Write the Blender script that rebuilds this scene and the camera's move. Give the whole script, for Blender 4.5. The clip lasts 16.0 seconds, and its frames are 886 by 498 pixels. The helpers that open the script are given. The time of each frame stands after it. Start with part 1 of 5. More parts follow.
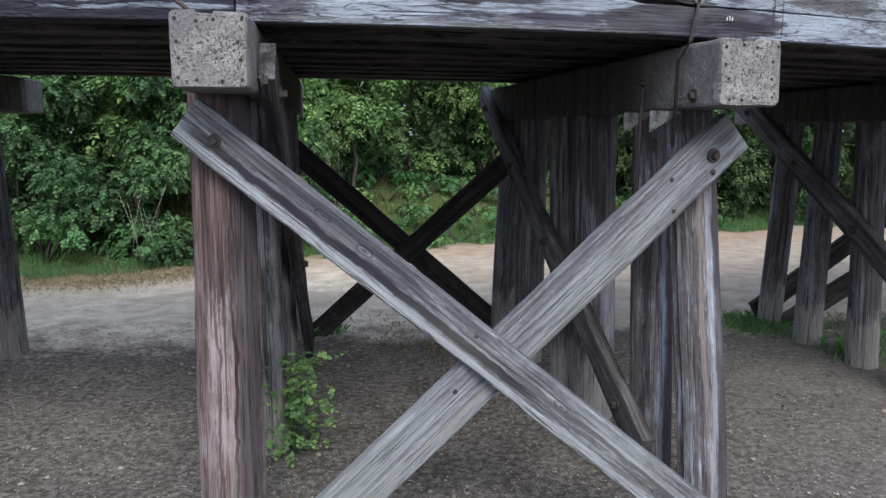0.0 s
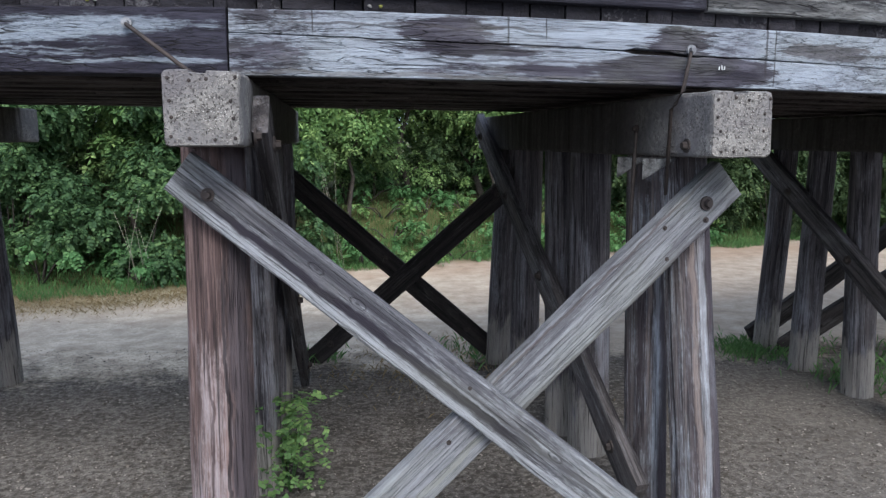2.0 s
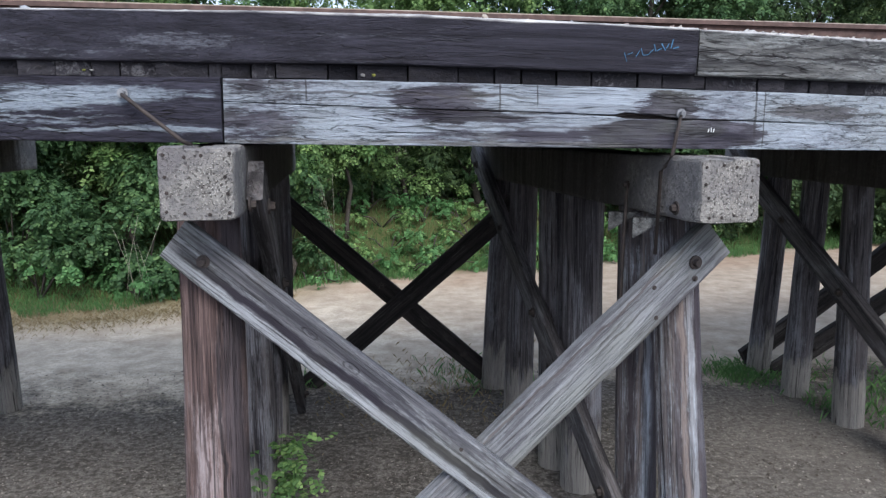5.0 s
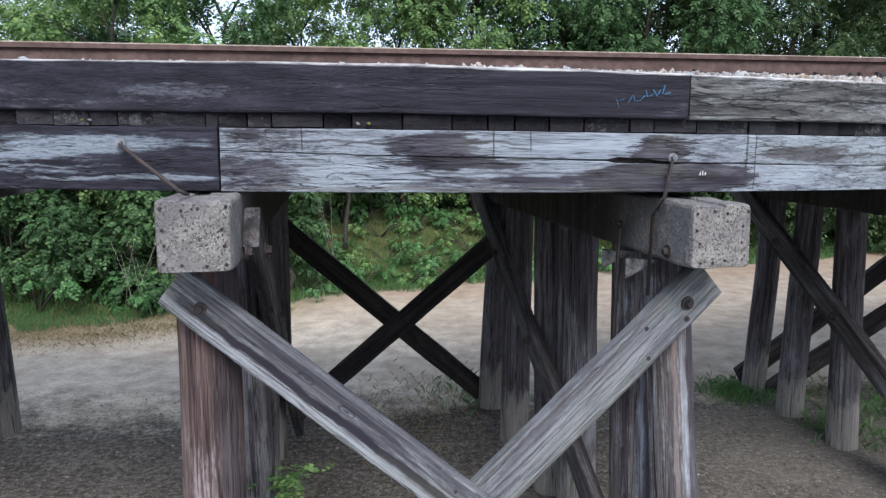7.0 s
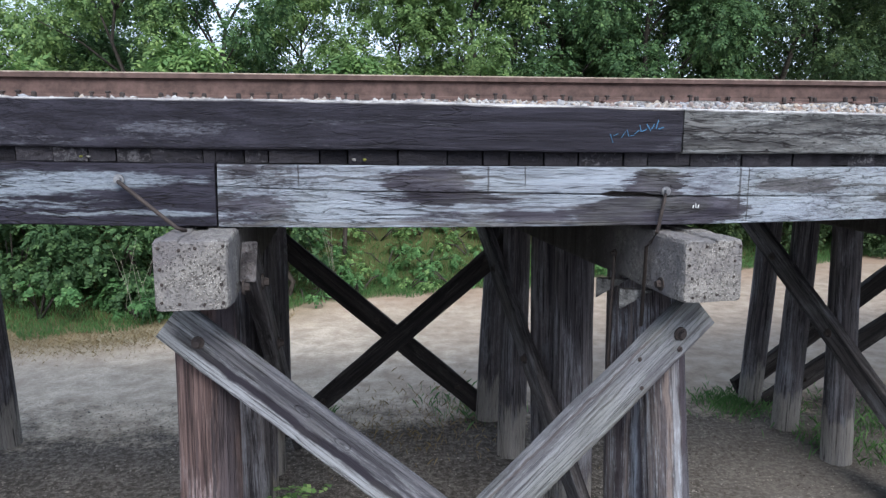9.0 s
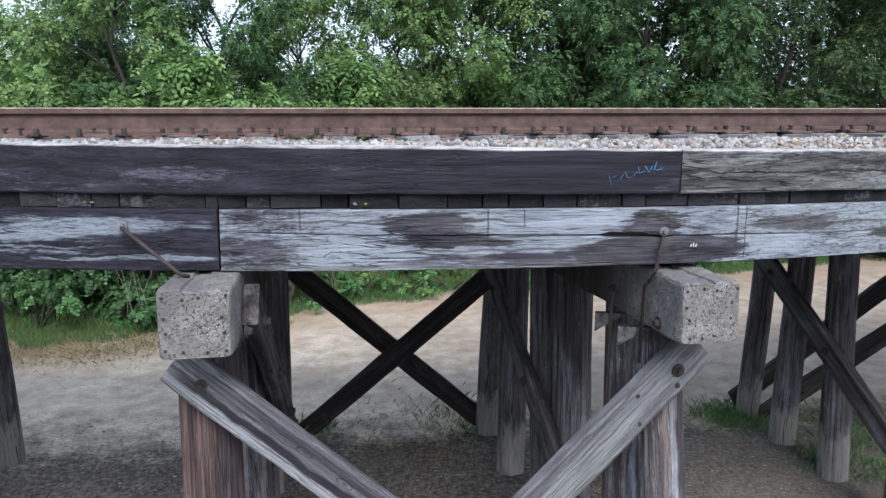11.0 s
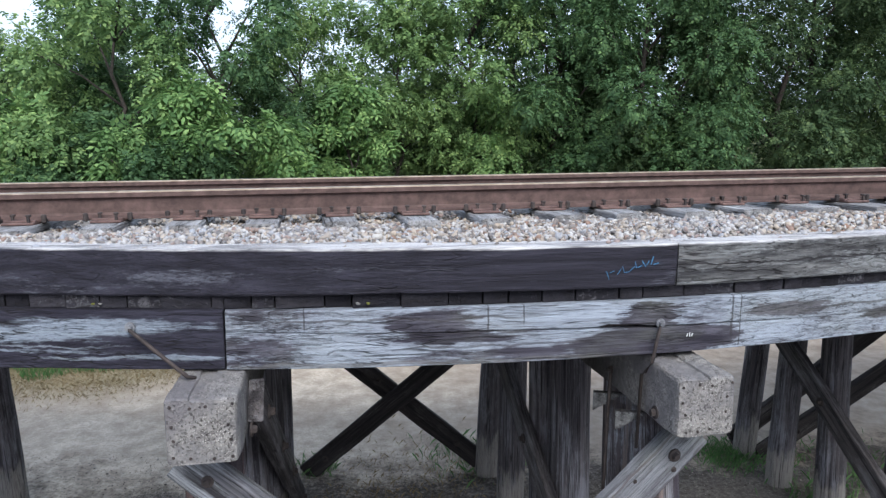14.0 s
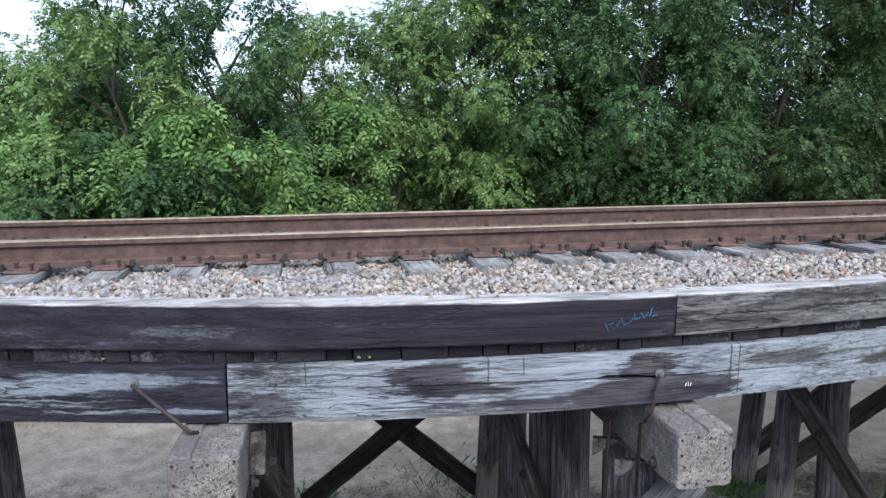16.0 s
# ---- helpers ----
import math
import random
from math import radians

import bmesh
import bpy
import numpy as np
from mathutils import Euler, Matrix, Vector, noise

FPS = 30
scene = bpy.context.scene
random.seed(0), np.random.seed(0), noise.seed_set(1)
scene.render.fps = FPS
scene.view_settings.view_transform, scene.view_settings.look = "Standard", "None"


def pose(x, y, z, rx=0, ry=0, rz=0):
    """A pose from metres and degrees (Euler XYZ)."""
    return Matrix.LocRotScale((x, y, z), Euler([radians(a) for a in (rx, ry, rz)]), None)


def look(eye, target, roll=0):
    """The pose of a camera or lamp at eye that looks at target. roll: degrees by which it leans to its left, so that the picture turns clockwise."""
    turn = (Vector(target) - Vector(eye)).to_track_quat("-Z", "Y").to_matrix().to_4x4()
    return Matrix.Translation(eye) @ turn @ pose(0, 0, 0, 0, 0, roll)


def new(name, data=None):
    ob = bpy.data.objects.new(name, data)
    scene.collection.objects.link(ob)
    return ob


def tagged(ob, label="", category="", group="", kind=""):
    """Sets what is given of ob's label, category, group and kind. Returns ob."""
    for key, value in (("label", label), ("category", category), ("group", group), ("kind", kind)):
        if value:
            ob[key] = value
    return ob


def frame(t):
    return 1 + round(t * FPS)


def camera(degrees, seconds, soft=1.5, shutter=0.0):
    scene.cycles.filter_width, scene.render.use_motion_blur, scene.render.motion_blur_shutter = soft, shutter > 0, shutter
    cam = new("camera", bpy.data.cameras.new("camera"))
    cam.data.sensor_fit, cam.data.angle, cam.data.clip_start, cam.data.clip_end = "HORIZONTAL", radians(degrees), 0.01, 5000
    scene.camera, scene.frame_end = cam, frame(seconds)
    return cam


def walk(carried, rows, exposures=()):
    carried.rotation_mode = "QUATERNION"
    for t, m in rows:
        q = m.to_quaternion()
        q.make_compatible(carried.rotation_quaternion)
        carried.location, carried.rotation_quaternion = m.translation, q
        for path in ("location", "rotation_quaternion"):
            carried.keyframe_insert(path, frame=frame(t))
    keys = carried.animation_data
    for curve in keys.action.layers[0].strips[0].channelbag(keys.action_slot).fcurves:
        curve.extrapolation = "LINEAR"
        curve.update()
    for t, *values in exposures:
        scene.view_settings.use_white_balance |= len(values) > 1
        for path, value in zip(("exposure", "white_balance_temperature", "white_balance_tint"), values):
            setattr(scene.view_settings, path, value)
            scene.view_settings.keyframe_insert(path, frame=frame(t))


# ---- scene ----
cam = camera(61.9, 16.0, soft=1.35)
PATH = [  # seconds, place in metres, turn in degrees
    (0.0, -0.000, 0.000, 2.290, 81.18, -0.07, -0.11),
    (0.5, 0.006, 0.016, 2.355, 81.18, -0.22, -0.17),
    (1.0, 0.006, 0.031, 2.412, 81.42, -0.21, -0.24),
    (1.5, -0.002, 0.038, 2.469, 81.58, -0.12, -0.29),
    (2.0, 0.022, 0.032, 2.529, 81.64, -0.01, -0.31),
    (2.5, 0.032, 0.024, 2.574, 81.46, -0.30, -0.32),
    (3.0, 0.033, 0.020, 2.623, 81.24, -0.20, -0.27),
    (3.5, 0.039, 0.027, 2.697, 81.22, -0.23, -0.27),
    (6.0, 0.079, 0.032, 3.041, 81.00, -0.08, -0.37),
    (6.5, 0.086, 0.035, 3.102, 81.12, -0.15, -0.39),
    (7.0, 0.085, 0.022, 3.163, 81.04, -0.08, -0.43),
    (7.5, 0.098, 0.015, 3.221, 80.83, -0.00, -0.45),
    (8.0, 0.108, 0.010, 3.276, 80.68, -0.17, -0.42),
    (8.5, 0.116, 0.016, 3.327, 80.65, -0.19, -0.33),
    (9.0, 0.115, 0.012, 3.379, 80.66, -0.17, -0.36),
    (11.5, 0.108, 0.019, 3.747, 79.83, -0.11, -0.44),
    (12.0, 0.110, 0.019, 3.846, 79.68, -0.13, -0.42),
    (12.5, 0.099, 0.016, 3.959, 79.57, -0.13, -0.40),
    (13.0, 0.096, 0.019, 4.068, 79.47, 0.05, -0.44),
    (13.5, 0.095, 0.029, 4.142, 79.73, -0.05, -0.49),
    (14.0, 0.095, 0.032, 4.215, 79.84, -0.08, -0.54),
    (14.5, 0.091, 0.037, 4.283, 80.00, -0.12, -0.59),
    (15.0, 0.092, 0.041, 4.354, 80.06, 0.02, -0.58),
    (15.5, 0.090, 0.046, 4.416, 80.25, -0.02, -0.67),
    (16.0, 0.090, 0.042, 4.477, 80.39, -0.08, -0.57),
]
walk(cam, [(t, pose(x, y, z, rx, ry, rz)) for t, x, y, z, rx, ry, rz in PATH])

# ---- world and light ----
SUN_EL, SUN_AZ = radians(45), radians(168)
world = bpy.data.worlds.new("overcast")
scene.world = world
world.use_nodes = True
wn = world.node_tree
sky = wn.nodes.new("ShaderNodeTexSky")
sky.sky_type, sky.sun_disc, sky.sun_elevation, sky.sun_rotation = "NISHITA", False, SUN_EL, SUN_AZ
sky.air_density, sky.dust_density, sky.ozone_density = 1.0, 4.0, 1.0
haze = wn.nodes.new("ShaderNodeMixRGB")
haze.inputs[0].default_value = 0.6
haze.inputs[2].default_value = (6.1, 7.4, 9.8, 1)
wn.links.new(sky.outputs[0], haze.inputs[1])
wn.links.new(haze.outputs[0], wn.nodes["Background"].inputs[0])
wn.nodes["Background"].inputs[1].default_value = 0.12
sun_data = bpy.data.lights.new("sun", "SUN")
sun_data.energy, sun_data.angle, sun_data.color = 1.9, radians(30), (0.98, 0.985, 0.98)
sun = new("sun", sun_data)
sun.matrix_basis = look((0, 0, 30), Vector((0, 0, 30)) - Vector((math.sin(SUN_AZ) * math.cos(SUN_EL), math.cos(SUN_AZ) * math.cos(SUN_EL), math.sin(SUN_EL))))
scene.view_settings.exposure = 0.88


# ---- materials ----
class Nodes:
    """Short ways to write a material's nodes."""

    def __init__(self, name, rough=0.8, spec=0.25):
        self.m = bpy.data.materials.new(name)
        self.m.use_nodes = True
        self.t = self.m.node_tree
        self.b = self.t.nodes["Principled BSDF"]
        self.b.inputs["Roughness"].default_value = rough
        self.b.inputs["Specular IOR Level"].default_value = spec

    def n(self, kind, **props):
        node = self.t.nodes.new("ShaderNode" + kind)
        for key, value in props.items():
            setattr(node, key, value)
        return node

    def link(self, a, b):
        self.t.links.new(a, b)

    def put(self, socket, value):
        if hasattr(value, "node"):
            self.link(value, socket)
        else:
            socket.default_value = value

    def math(self, op, a, b=0.0, c=0.0, clamp=False):
        node = self.n("Math", operation=op, use_clamp=clamp)
        for s, v in zip(node.inputs, (a, b, c)):
            self.put(s, v)
        return node.outputs[0]

    def coords(self, shift=True, kind="Object"):
        out = self.n("TexCoord").outputs[kind]
        if not shift:
            return out
        add = self.n("VectorMath", operation="ADD")
        mul = self.n("VectorMath", operation="SCALE")
        comb = self.n("CombineXYZ")
        rnd = self.n("ObjectInfo").outputs["Random"]
        self.link(rnd, comb.inputs[0])
        self.link(self.math("MULTIPLY", rnd, 3.7), comb.inputs[1])
        self.link(self.math("MULTIPLY", rnd, 7.3), comb.inputs[2])
        self.link(comb.outputs[0], mul.inputs[0])
        mul.inputs["Scale"].default_value = 23.0
        self.link(out, add.inputs[0])
        self.link(mul.outputs[0], add.inputs[1])
        return add.outputs[0]

    def stretch(self, co, s):
        node = self.n("VectorMath", operation="MULTIPLY")
        self.link(co, node.inputs[0])
        node.inputs[1].default_value = s
        return node.outputs[0]

    def noise(self, co, scale, detail=4.0, rough=0.55, warp=0.0):
        node = self.n("TexNoise")
        self.link(co, node.inputs["Vector"])
        node.inputs["Scale"].default_value = scale
        node.inputs["Detail"].default_value = detail
        node.inputs["Roughness"].default_value = rough
        node.inputs["Distortion"].default_value = warp
        return node.outputs[0]

    def ramp(self, v, lo, hi, a=0.0, b=1.0):
        node = self.n("MapRange", clamp=True)
        for s, x in zip(node.inputs, (v, lo, hi, a, b)):
            self.put(s, x)
        return node.outputs[0]

    def mix(self, f, a, b, mode="MIX"):
        node = self.n("MixRGB", blend_type=mode)
        self.put(node.inputs[0], f)
        for s, v in zip(node.inputs[1:], (a, b)):
            self.put(s, v if hasattr(v, "node") else (*v, 1))
        return node.outputs[0]

    def bump(self, h, strength, dist):
        node = self.n("Bump")
        node.inputs["Strength"].default_value = strength
        node.inputs["Distance"].default_value = dist
        self.link(h, node.inputs["Height"])
        self.link(node.outputs[0], self.b.inputs["Normal"])

    def done(self, color):
        self.put(self.b.inputs["Base Color"], color if hasattr(color, "node") else (*color, 1))
        return self.m


def wood(name, dark, mid, pale, amount=0.5, patches=(), tint=None, grain=26.0, shift=True, bleach=0.5, dirt=None, top=None, bands=(), knots=(), checks=1.0, round_face=False, drips=()):
    """Weathered timber, with its grain along the piece's own x. amount: how much has bleached to the pale colour.
    patches: (x, z, half length, half height, more or less bleached) on the face. tint: (colour, amount).
    bands: (z, half height, colour, amount, from x, to x) run along the grain. knots: (x, z, radius).
    checks: how strongly drying cracks show. round_face: a pile, whose bands and patches lie across its own y.
    drips: (x, half width, from z, to z), dark runs of creosote down the face."""
    k = Nodes(name, 0.82, 0.22)
    co = k.coords(shift)
    raw = k.n("SeparateXYZ")
    k.link(k.n("TexCoord").outputs["Object"], raw.inputs[0])
    px0, pz0 = raw.outputs[0], raw.outputs[1 if round_face else 2]
    ring = None
    for kx, kz, kr in knots:  # the grain runs round a knot
        dx = k.math("MULTIPLY", k.math("SUBTRACT", px0, kx), 0.4)
        dz = k.math("SUBTRACT", pz0, kz)
        d = k.math("SQRT", k.math("ADD", k.math("MULTIPLY", dx, dx), k.math("MULTIPLY", dz, dz)))
        d = k.math("ADD", d, k.math("MULTIPLY", k.math("SUBTRACT", k.noise(co, 40.0, 2), 0.5), kr * 0.5))
        wave = k.ramp(k.math("SINE", k.math("MULTIPLY", d, 9.0 / kr)), 0.1, 0.8)
        one = k.math("MULTIPLY", wave, k.ramp(d, kr * 0.8, kr * 1.25, 1.0, 0.0))
        one = k.math("MAXIMUM", one, k.ramp(d, kr * 0.18, kr * 0.3, 1.0, 0.0))
        ring = k.math("MAXIMUM", ring, one) if ring else one
    fine = k.noise(k.stretch(co, (1.3, grain * 1.9, grain * 1.9)), 1.6, 5, 0.7, 0.3)
    rings = k.noise(k.stretch(co, (0.4, grain * 0.5, grain * 0.5)), 1.4, 3, 0.6, 0.4)
    blot = k.noise(k.stretch(co, (1.1, 4.5, 4.5)), 1.3, 6, 0.65, 0.5)
    hair = k.noise(k.stretch(co, (3.0, grain * 4.2, grain * 4.2)), 1.7, 3, 0.75, 0.2)
    speck = k.noise(k.stretch(co, (14, 40, 40)), 1.6, 4, 0.7)
    crack = k.noise(k.stretch(co, (0.26, grain * 0.7, grain * 0.7)), 1.1, 2, 0.5, 0.25)
    crack2 = k.noise(k.stretch(co, (0.6, grain * 1.5, grain * 1.5)), 1.3, 2, 0.55, 0.2)
    line = k.ramp(k.math("ABSOLUTE", k.math("SUBTRACT", crack, 0.5)), 0.002, 0.016, 1.0, 0.0)
    line = k.math("MULTIPLY", line, k.ramp(k.noise(k.stretch(co, (1.2, 4, 4)), 1.9, 3), 0.4, 0.5))
    line2 = k.ramp(k.math("ABSOLUTE", k.math("SUBTRACT", crack2, 0.48)), 0.002, 0.02, 1.0, 0.0)
    line2 = k.math("MULTIPLY", line2, k.ramp(k.noise(k.stretch(co, (2.1, 7, 7)), 1.5, 3), 0.44, 0.54))
    line = k.math("MAXIMUM", line, k.math("MULTIPLY", line2, 0.85))
    if ring:
        line = k.math("MAXIMUM", line, k.math("MULTIPLY", ring, k.ramp(speck, 0.35, 0.6, 0.3, 0.95)))
    base = k.mix(k.ramp(rings, 0.38, 0.64), dark, mid)
    base = k.mix(k.ramp(fine, 0.46, 0.66, 0.0, 0.75), base, tuple(c * 0.5 for c in dark))
    field = k.math("ADD", blot, k.math("MULTIPLY", k.math("SUBTRACT", fine, 0.5), 0.75))
    field = k.math("ADD", field, k.math("MULTIPLY", k.math("SUBTRACT", hair, 0.5), 0.6))
    field = k.math("ADD", field, k.math("MULTIPLY", k.math("SUBTRACT", speck, 0.5), 0.3))
    field = k.math("ADD", field, k.math("MULTIPLY", k.math("SUBTRACT", rings, 0.5), 0.25))
    if patches:
        wx = k.math("MULTIPLY", k.math("SUBTRACT", k.noise(k.stretch(co, (1.4, 22, 22)), 1.4, 5, 0.75), 0.5), 0.7)
        wz = k.math("MULTIPLY", k.math("SUBTRACT", k.noise(k.stretch(co, (1.9, 6, 6)), 1.5, 4, 0.6), 0.5), 0.1)
        for px, pz, rx, rz, s in patches:
            dx = k.math("DIVIDE", k.math("SUBTRACT", k.math("ADD", px0, wx), px), rx)
            dz = k.math("DIVIDE", k.math("SUBTRACT", k.math("ADD", pz0, wz), pz), rz)
            d = k.math("ADD", k.math("MULTIPLY", dx, dx), k.math("MULTIPLY", dz, dz))
            field = k.math("ADD", field, k.math("MULTIPLY", k.ramp(d, 0.5, 1.3, 1.0, 0.0), s))
    lo = 0.78 - amount * 0.55
    streak = k.math("MULTIPLY", k.ramp(k.noise(k.stretch(co, (0.9, grain * 1.3, grain * 1.3)), 1.2, 4, 0.7, 0.4), 0.4, 0.54, 0.55, 1.0), k.ramp(hair, 0.38, 0.54, 0.55, 1.0))
    base = k.mix(k.math("MULTIPLY", k.ramp(field, lo - 0.08, lo + 0.08), 0.75), base, tuple(0.5 * a + 0.42 * b for a, b in zip(mid, pale)))
    base = k.mix(k.math("MULTIPLY", k.math("MULTIPLY", k.ramp(field, lo + 0.03, lo + 0.22), bleach + 0.3, clamp=True), streak), base, pale)
    for bz, bh, col, much, x0, x1 in bands:
        wob = k.math("MULTIPLY", k.math("SUBTRACT", k.noise(k.stretch(co, (2.0, 0.5, 0.5)), 1.3, 4, 0.6), 0.5), 0.09)
        wob = k.math("ADD", wob, k.math("MULTIPLY", k.math("SUBTRACT", fine, 0.5), 0.025))
        d = k.math("ABSOLUTE", k.math("SUBTRACT", k.math("ADD", pz0, wob), bz))
        f = k.math("MULTIPLY", k.ramp(d, bh * 0.7, bh * 1.25, 1.0, 0.0), much)
        run = k.math("ADD", px0, k.math("MULTIPLY", k.math("SUBTRACT", fine, 0.5), 0.9))
        f = k.math("MULTIPLY", f, k.math("MULTIPLY", k.ramp(run, x0 - 0.1, x0 + 0.1), k.ramp(run, x1 - 0.15, x1 + 0.15, 1.0, 0.0)))
        base = k.mix(f, base, col)
    for dx, dw, z0, z1 in drips:
        run = k.math("ADD", px0, k.math("MULTIPLY", k.math("SUBTRACT", k.noise(k.stretch(co, (30, 30, 9)), 1.0, 3), 0.5), 0.02))
        f = k.ramp(k.math("ABSOLUTE", k.math("SUBTRACT", run, dx)), dw * 0.5, dw * 1.3, 0.75, 0.0)
        f = k.math("MULTIPLY", f, k.math("MULTIPLY", k.ramp(pz0, z0 - 0.02, z0 + 0.02), k.ramp(pz0, z1 - 0.01, z1 + 0.01, 1.0, 0.0)))
        base = k.mix(f, base, (0.03, 0.027, 0.032))
    if top:  # the upper face is paler, in uneven patches
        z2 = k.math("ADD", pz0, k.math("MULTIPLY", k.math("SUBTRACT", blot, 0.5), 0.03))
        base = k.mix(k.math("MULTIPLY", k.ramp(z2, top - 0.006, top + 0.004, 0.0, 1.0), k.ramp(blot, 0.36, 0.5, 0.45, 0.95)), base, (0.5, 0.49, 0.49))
    if tint:
        base = k.mix(k.math("MULTIPLY", k.ramp(k.noise(k.stretch(co, (0.8, 2.2, 2.2)), 1.7, 3), 0.45, 0.62), tint[1]), base, tint[0])
    if dirt:  # dust splashed up from the ground: (colour, height along the piece where it ends)
        edge = k.math("ADD", px0, k.math("MULTIPLY", k.math("SUBTRACT", blot, 0.5), 1.1))
        base = k.mix(k.ramp(edge, dirt[1] - 0.05, dirt[1] + 0.05, 0.8, 0.0), base, dirt[0])
    base = k.mix(k.ramp(hair, 0.5, 0.64, 0.0, 0.5), base, tuple(c * 0.6 for c in dark))
    base = k.mix(k.math("MULTIPLY", line, 0.9 * checks), base, (0.012, 0.0105, 0.0115))
    h = k.math("SUBTRACT", k.math("ADD", k.math("MULTIPLY", fine, 0.6), k.math("ADD", rings, k.math("MULTIPLY", hair, 0.5))), k.math("MULTIPLY", line, 1.1 * checks))
    k.bump(h, 0.8, 0.012)
    return k.done(base)


def plank_end_wood():
    """Creosoted deck planks, each of its own tone, their ends checked and frayed pale in places."""
    k = Nodes("deck_plank_wood", 0.85, 0.2)
    co = k.coords()
    rnd = k.n("ObjectInfo").outputs["Random"]
    grain = k.noise(k.stretch(co, (3, 2.2, 26)), 1.0, 5, 0.7, 0.4)
    chip = k.noise(k.stretch(co, (18, 5, 28)), 1.2, 5, 0.7, 0.6)
    c = k.mix(rnd, (0.012, 0.0115, 0.0155), (0.04, 0.038, 0.046))
    c = k.mix(k.ramp(grain, 0.45, 0.7, 0.0, 0.8), c, (0.011, 0.01, 0.011))
    worn = k.ramp(k.math("ADD", k.math("FRACT", k.math("MULTIPLY", rnd, 7.31)), k.math("MULTIPLY", k.math("SUBTRACT", chip, 0.5), 2.6)), 0.9, 1.25)
    c = k.mix(k.math("MULTIPLY", worn, 0.6), c, (0.15, 0.148, 0.16))
    k.bump(k.math("ADD", grain, chip), 0.8, 0.02)
    return k.done(c)


DUST = (0.3, 0.28, 0.255)
W_PILE_RED = wood("old_pile_reddish", (0.075, 0.05, 0.048), (0.235, 0.162, 0.148), (0.38, 0.345, 0.36), 0.42, dirt=(DUST, -1.25), bleach=0.28, round_face=True, checks=0.8,
                  patches=((-0.55, -0.02, 0.8, 0.1, 0.07), (0.9, 0.0, 0.5, 0.3, -0.15)),
                  bands=((0.115, 0.05, (0.055, 0.048, 0.056), 0.85, -1.5, 1.6), (0.052, 0.009, (0.03, 0.026, 0.03), 0.85, -1.0, 0.9), (-0.035, 0.007, (0.05, 0.036, 0.038), 0.7, -0.9, 0.7), (0.03, 0.02, (0.17, 0.18, 0.13), 0.6, -1.5, -0.65)))
W_PILE_PALE = wood("old_pile_bleached", (0.05, 0.042, 0.048), (0.165, 0.142, 0.138), (0.46, 0.5, 0.56), 0.46, dirt=(DUST, -1.25), bleach=0.6, round_face=True, checks=0.8,
                   bands=((0.085, 0.05, (0.05, 0.042, 0.052), 0.8, -1.5, 1.2), (0.005, 0.022, (0.42, 0.46, 0.51), 0.3, -1.4, 0.8), (-0.085, 0.012, (0.06, 0.05, 0.056), 0.6, -1.0, 1.5), (-0.045, 0.016, (0.25, 0.2, 0.18), 0.5, -0.4, 1.0)))
W_PILE_DARK = wood("creosoted_pile", (0.045, 0.041, 0.047), (0.155, 0.139, 0.142), (0.3, 0.305, 0.34), 0.44, dirt=(DUST, -0.62))
W_BRACE = wood("weathered_brace", (0.056, 0.055, 0.066), (0.16, 0.16, 0.176), (0.37, 0.39, 0.42), 0.49, patches=((-1.2, -0.085, 1.6, 0.035, 0.3), (1.2, -0.09, 1.2, 0.03, 0.2), (-1.3, 0.07, 0.9, 0.05, -0.12)),
               bands=((-0.026, 0.024, (0.024, 0.021, 0.029), 1.0, -1.75, 0.5), (0.02, 0.014, (0.045, 0.042, 0.05), 0.8, 0.2, 2.4), (-0.112, 0.006, (0.05, 0.045, 0.05), 0.7, -2.0, 2.0)),
               knots=((-1.0, 0.045, 0.021), (-0.72, 0.035, 0.023), (0.62, 0.03, 0.02), (1.35, -0.02, 0.018)), tint=((0.15, 0.155, 0.12), 0.25), shift=False, checks=0.75)
W_BRACE_B = wood("weathered_brace_plain", (0.085, 0.085, 0.096), (0.168, 0.17, 0.184), (0.285, 0.298, 0.32), 0.55, patches=((1.1, 0.0, 1.0, 0.5, 0.12), (-1.66, 0.08, 0.14, 0.1, -0.5), (-0.6, 0.0, 0.7, 0.05, 0.1)),
                 bands=((-0.118, 0.014, (0.05, 0.043, 0.046), 0.7, -1.7, 0.3), (0.115, 0.008, (0.075, 0.06, 0.06), 0.7, -1.7, 0.4), (0.02, 0.006, (0.06, 0.055, 0.058), 0.6, -1.2, 0.2), (-0.06, 0.02, (0.2, 0.205, 0.17), 0.5, 0.2, 2.2)), tint=((0.19, 0.2, 0.165), 0.3), shift=False, checks=0.5)
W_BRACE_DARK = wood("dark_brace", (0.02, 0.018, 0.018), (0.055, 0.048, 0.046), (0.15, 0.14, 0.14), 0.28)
W_SWAY = wood("sway_brace_wood", (0.036, 0.033, 0.036), (0.125, 0.112, 0.112), (0.27, 0.27, 0.29), 0.42)
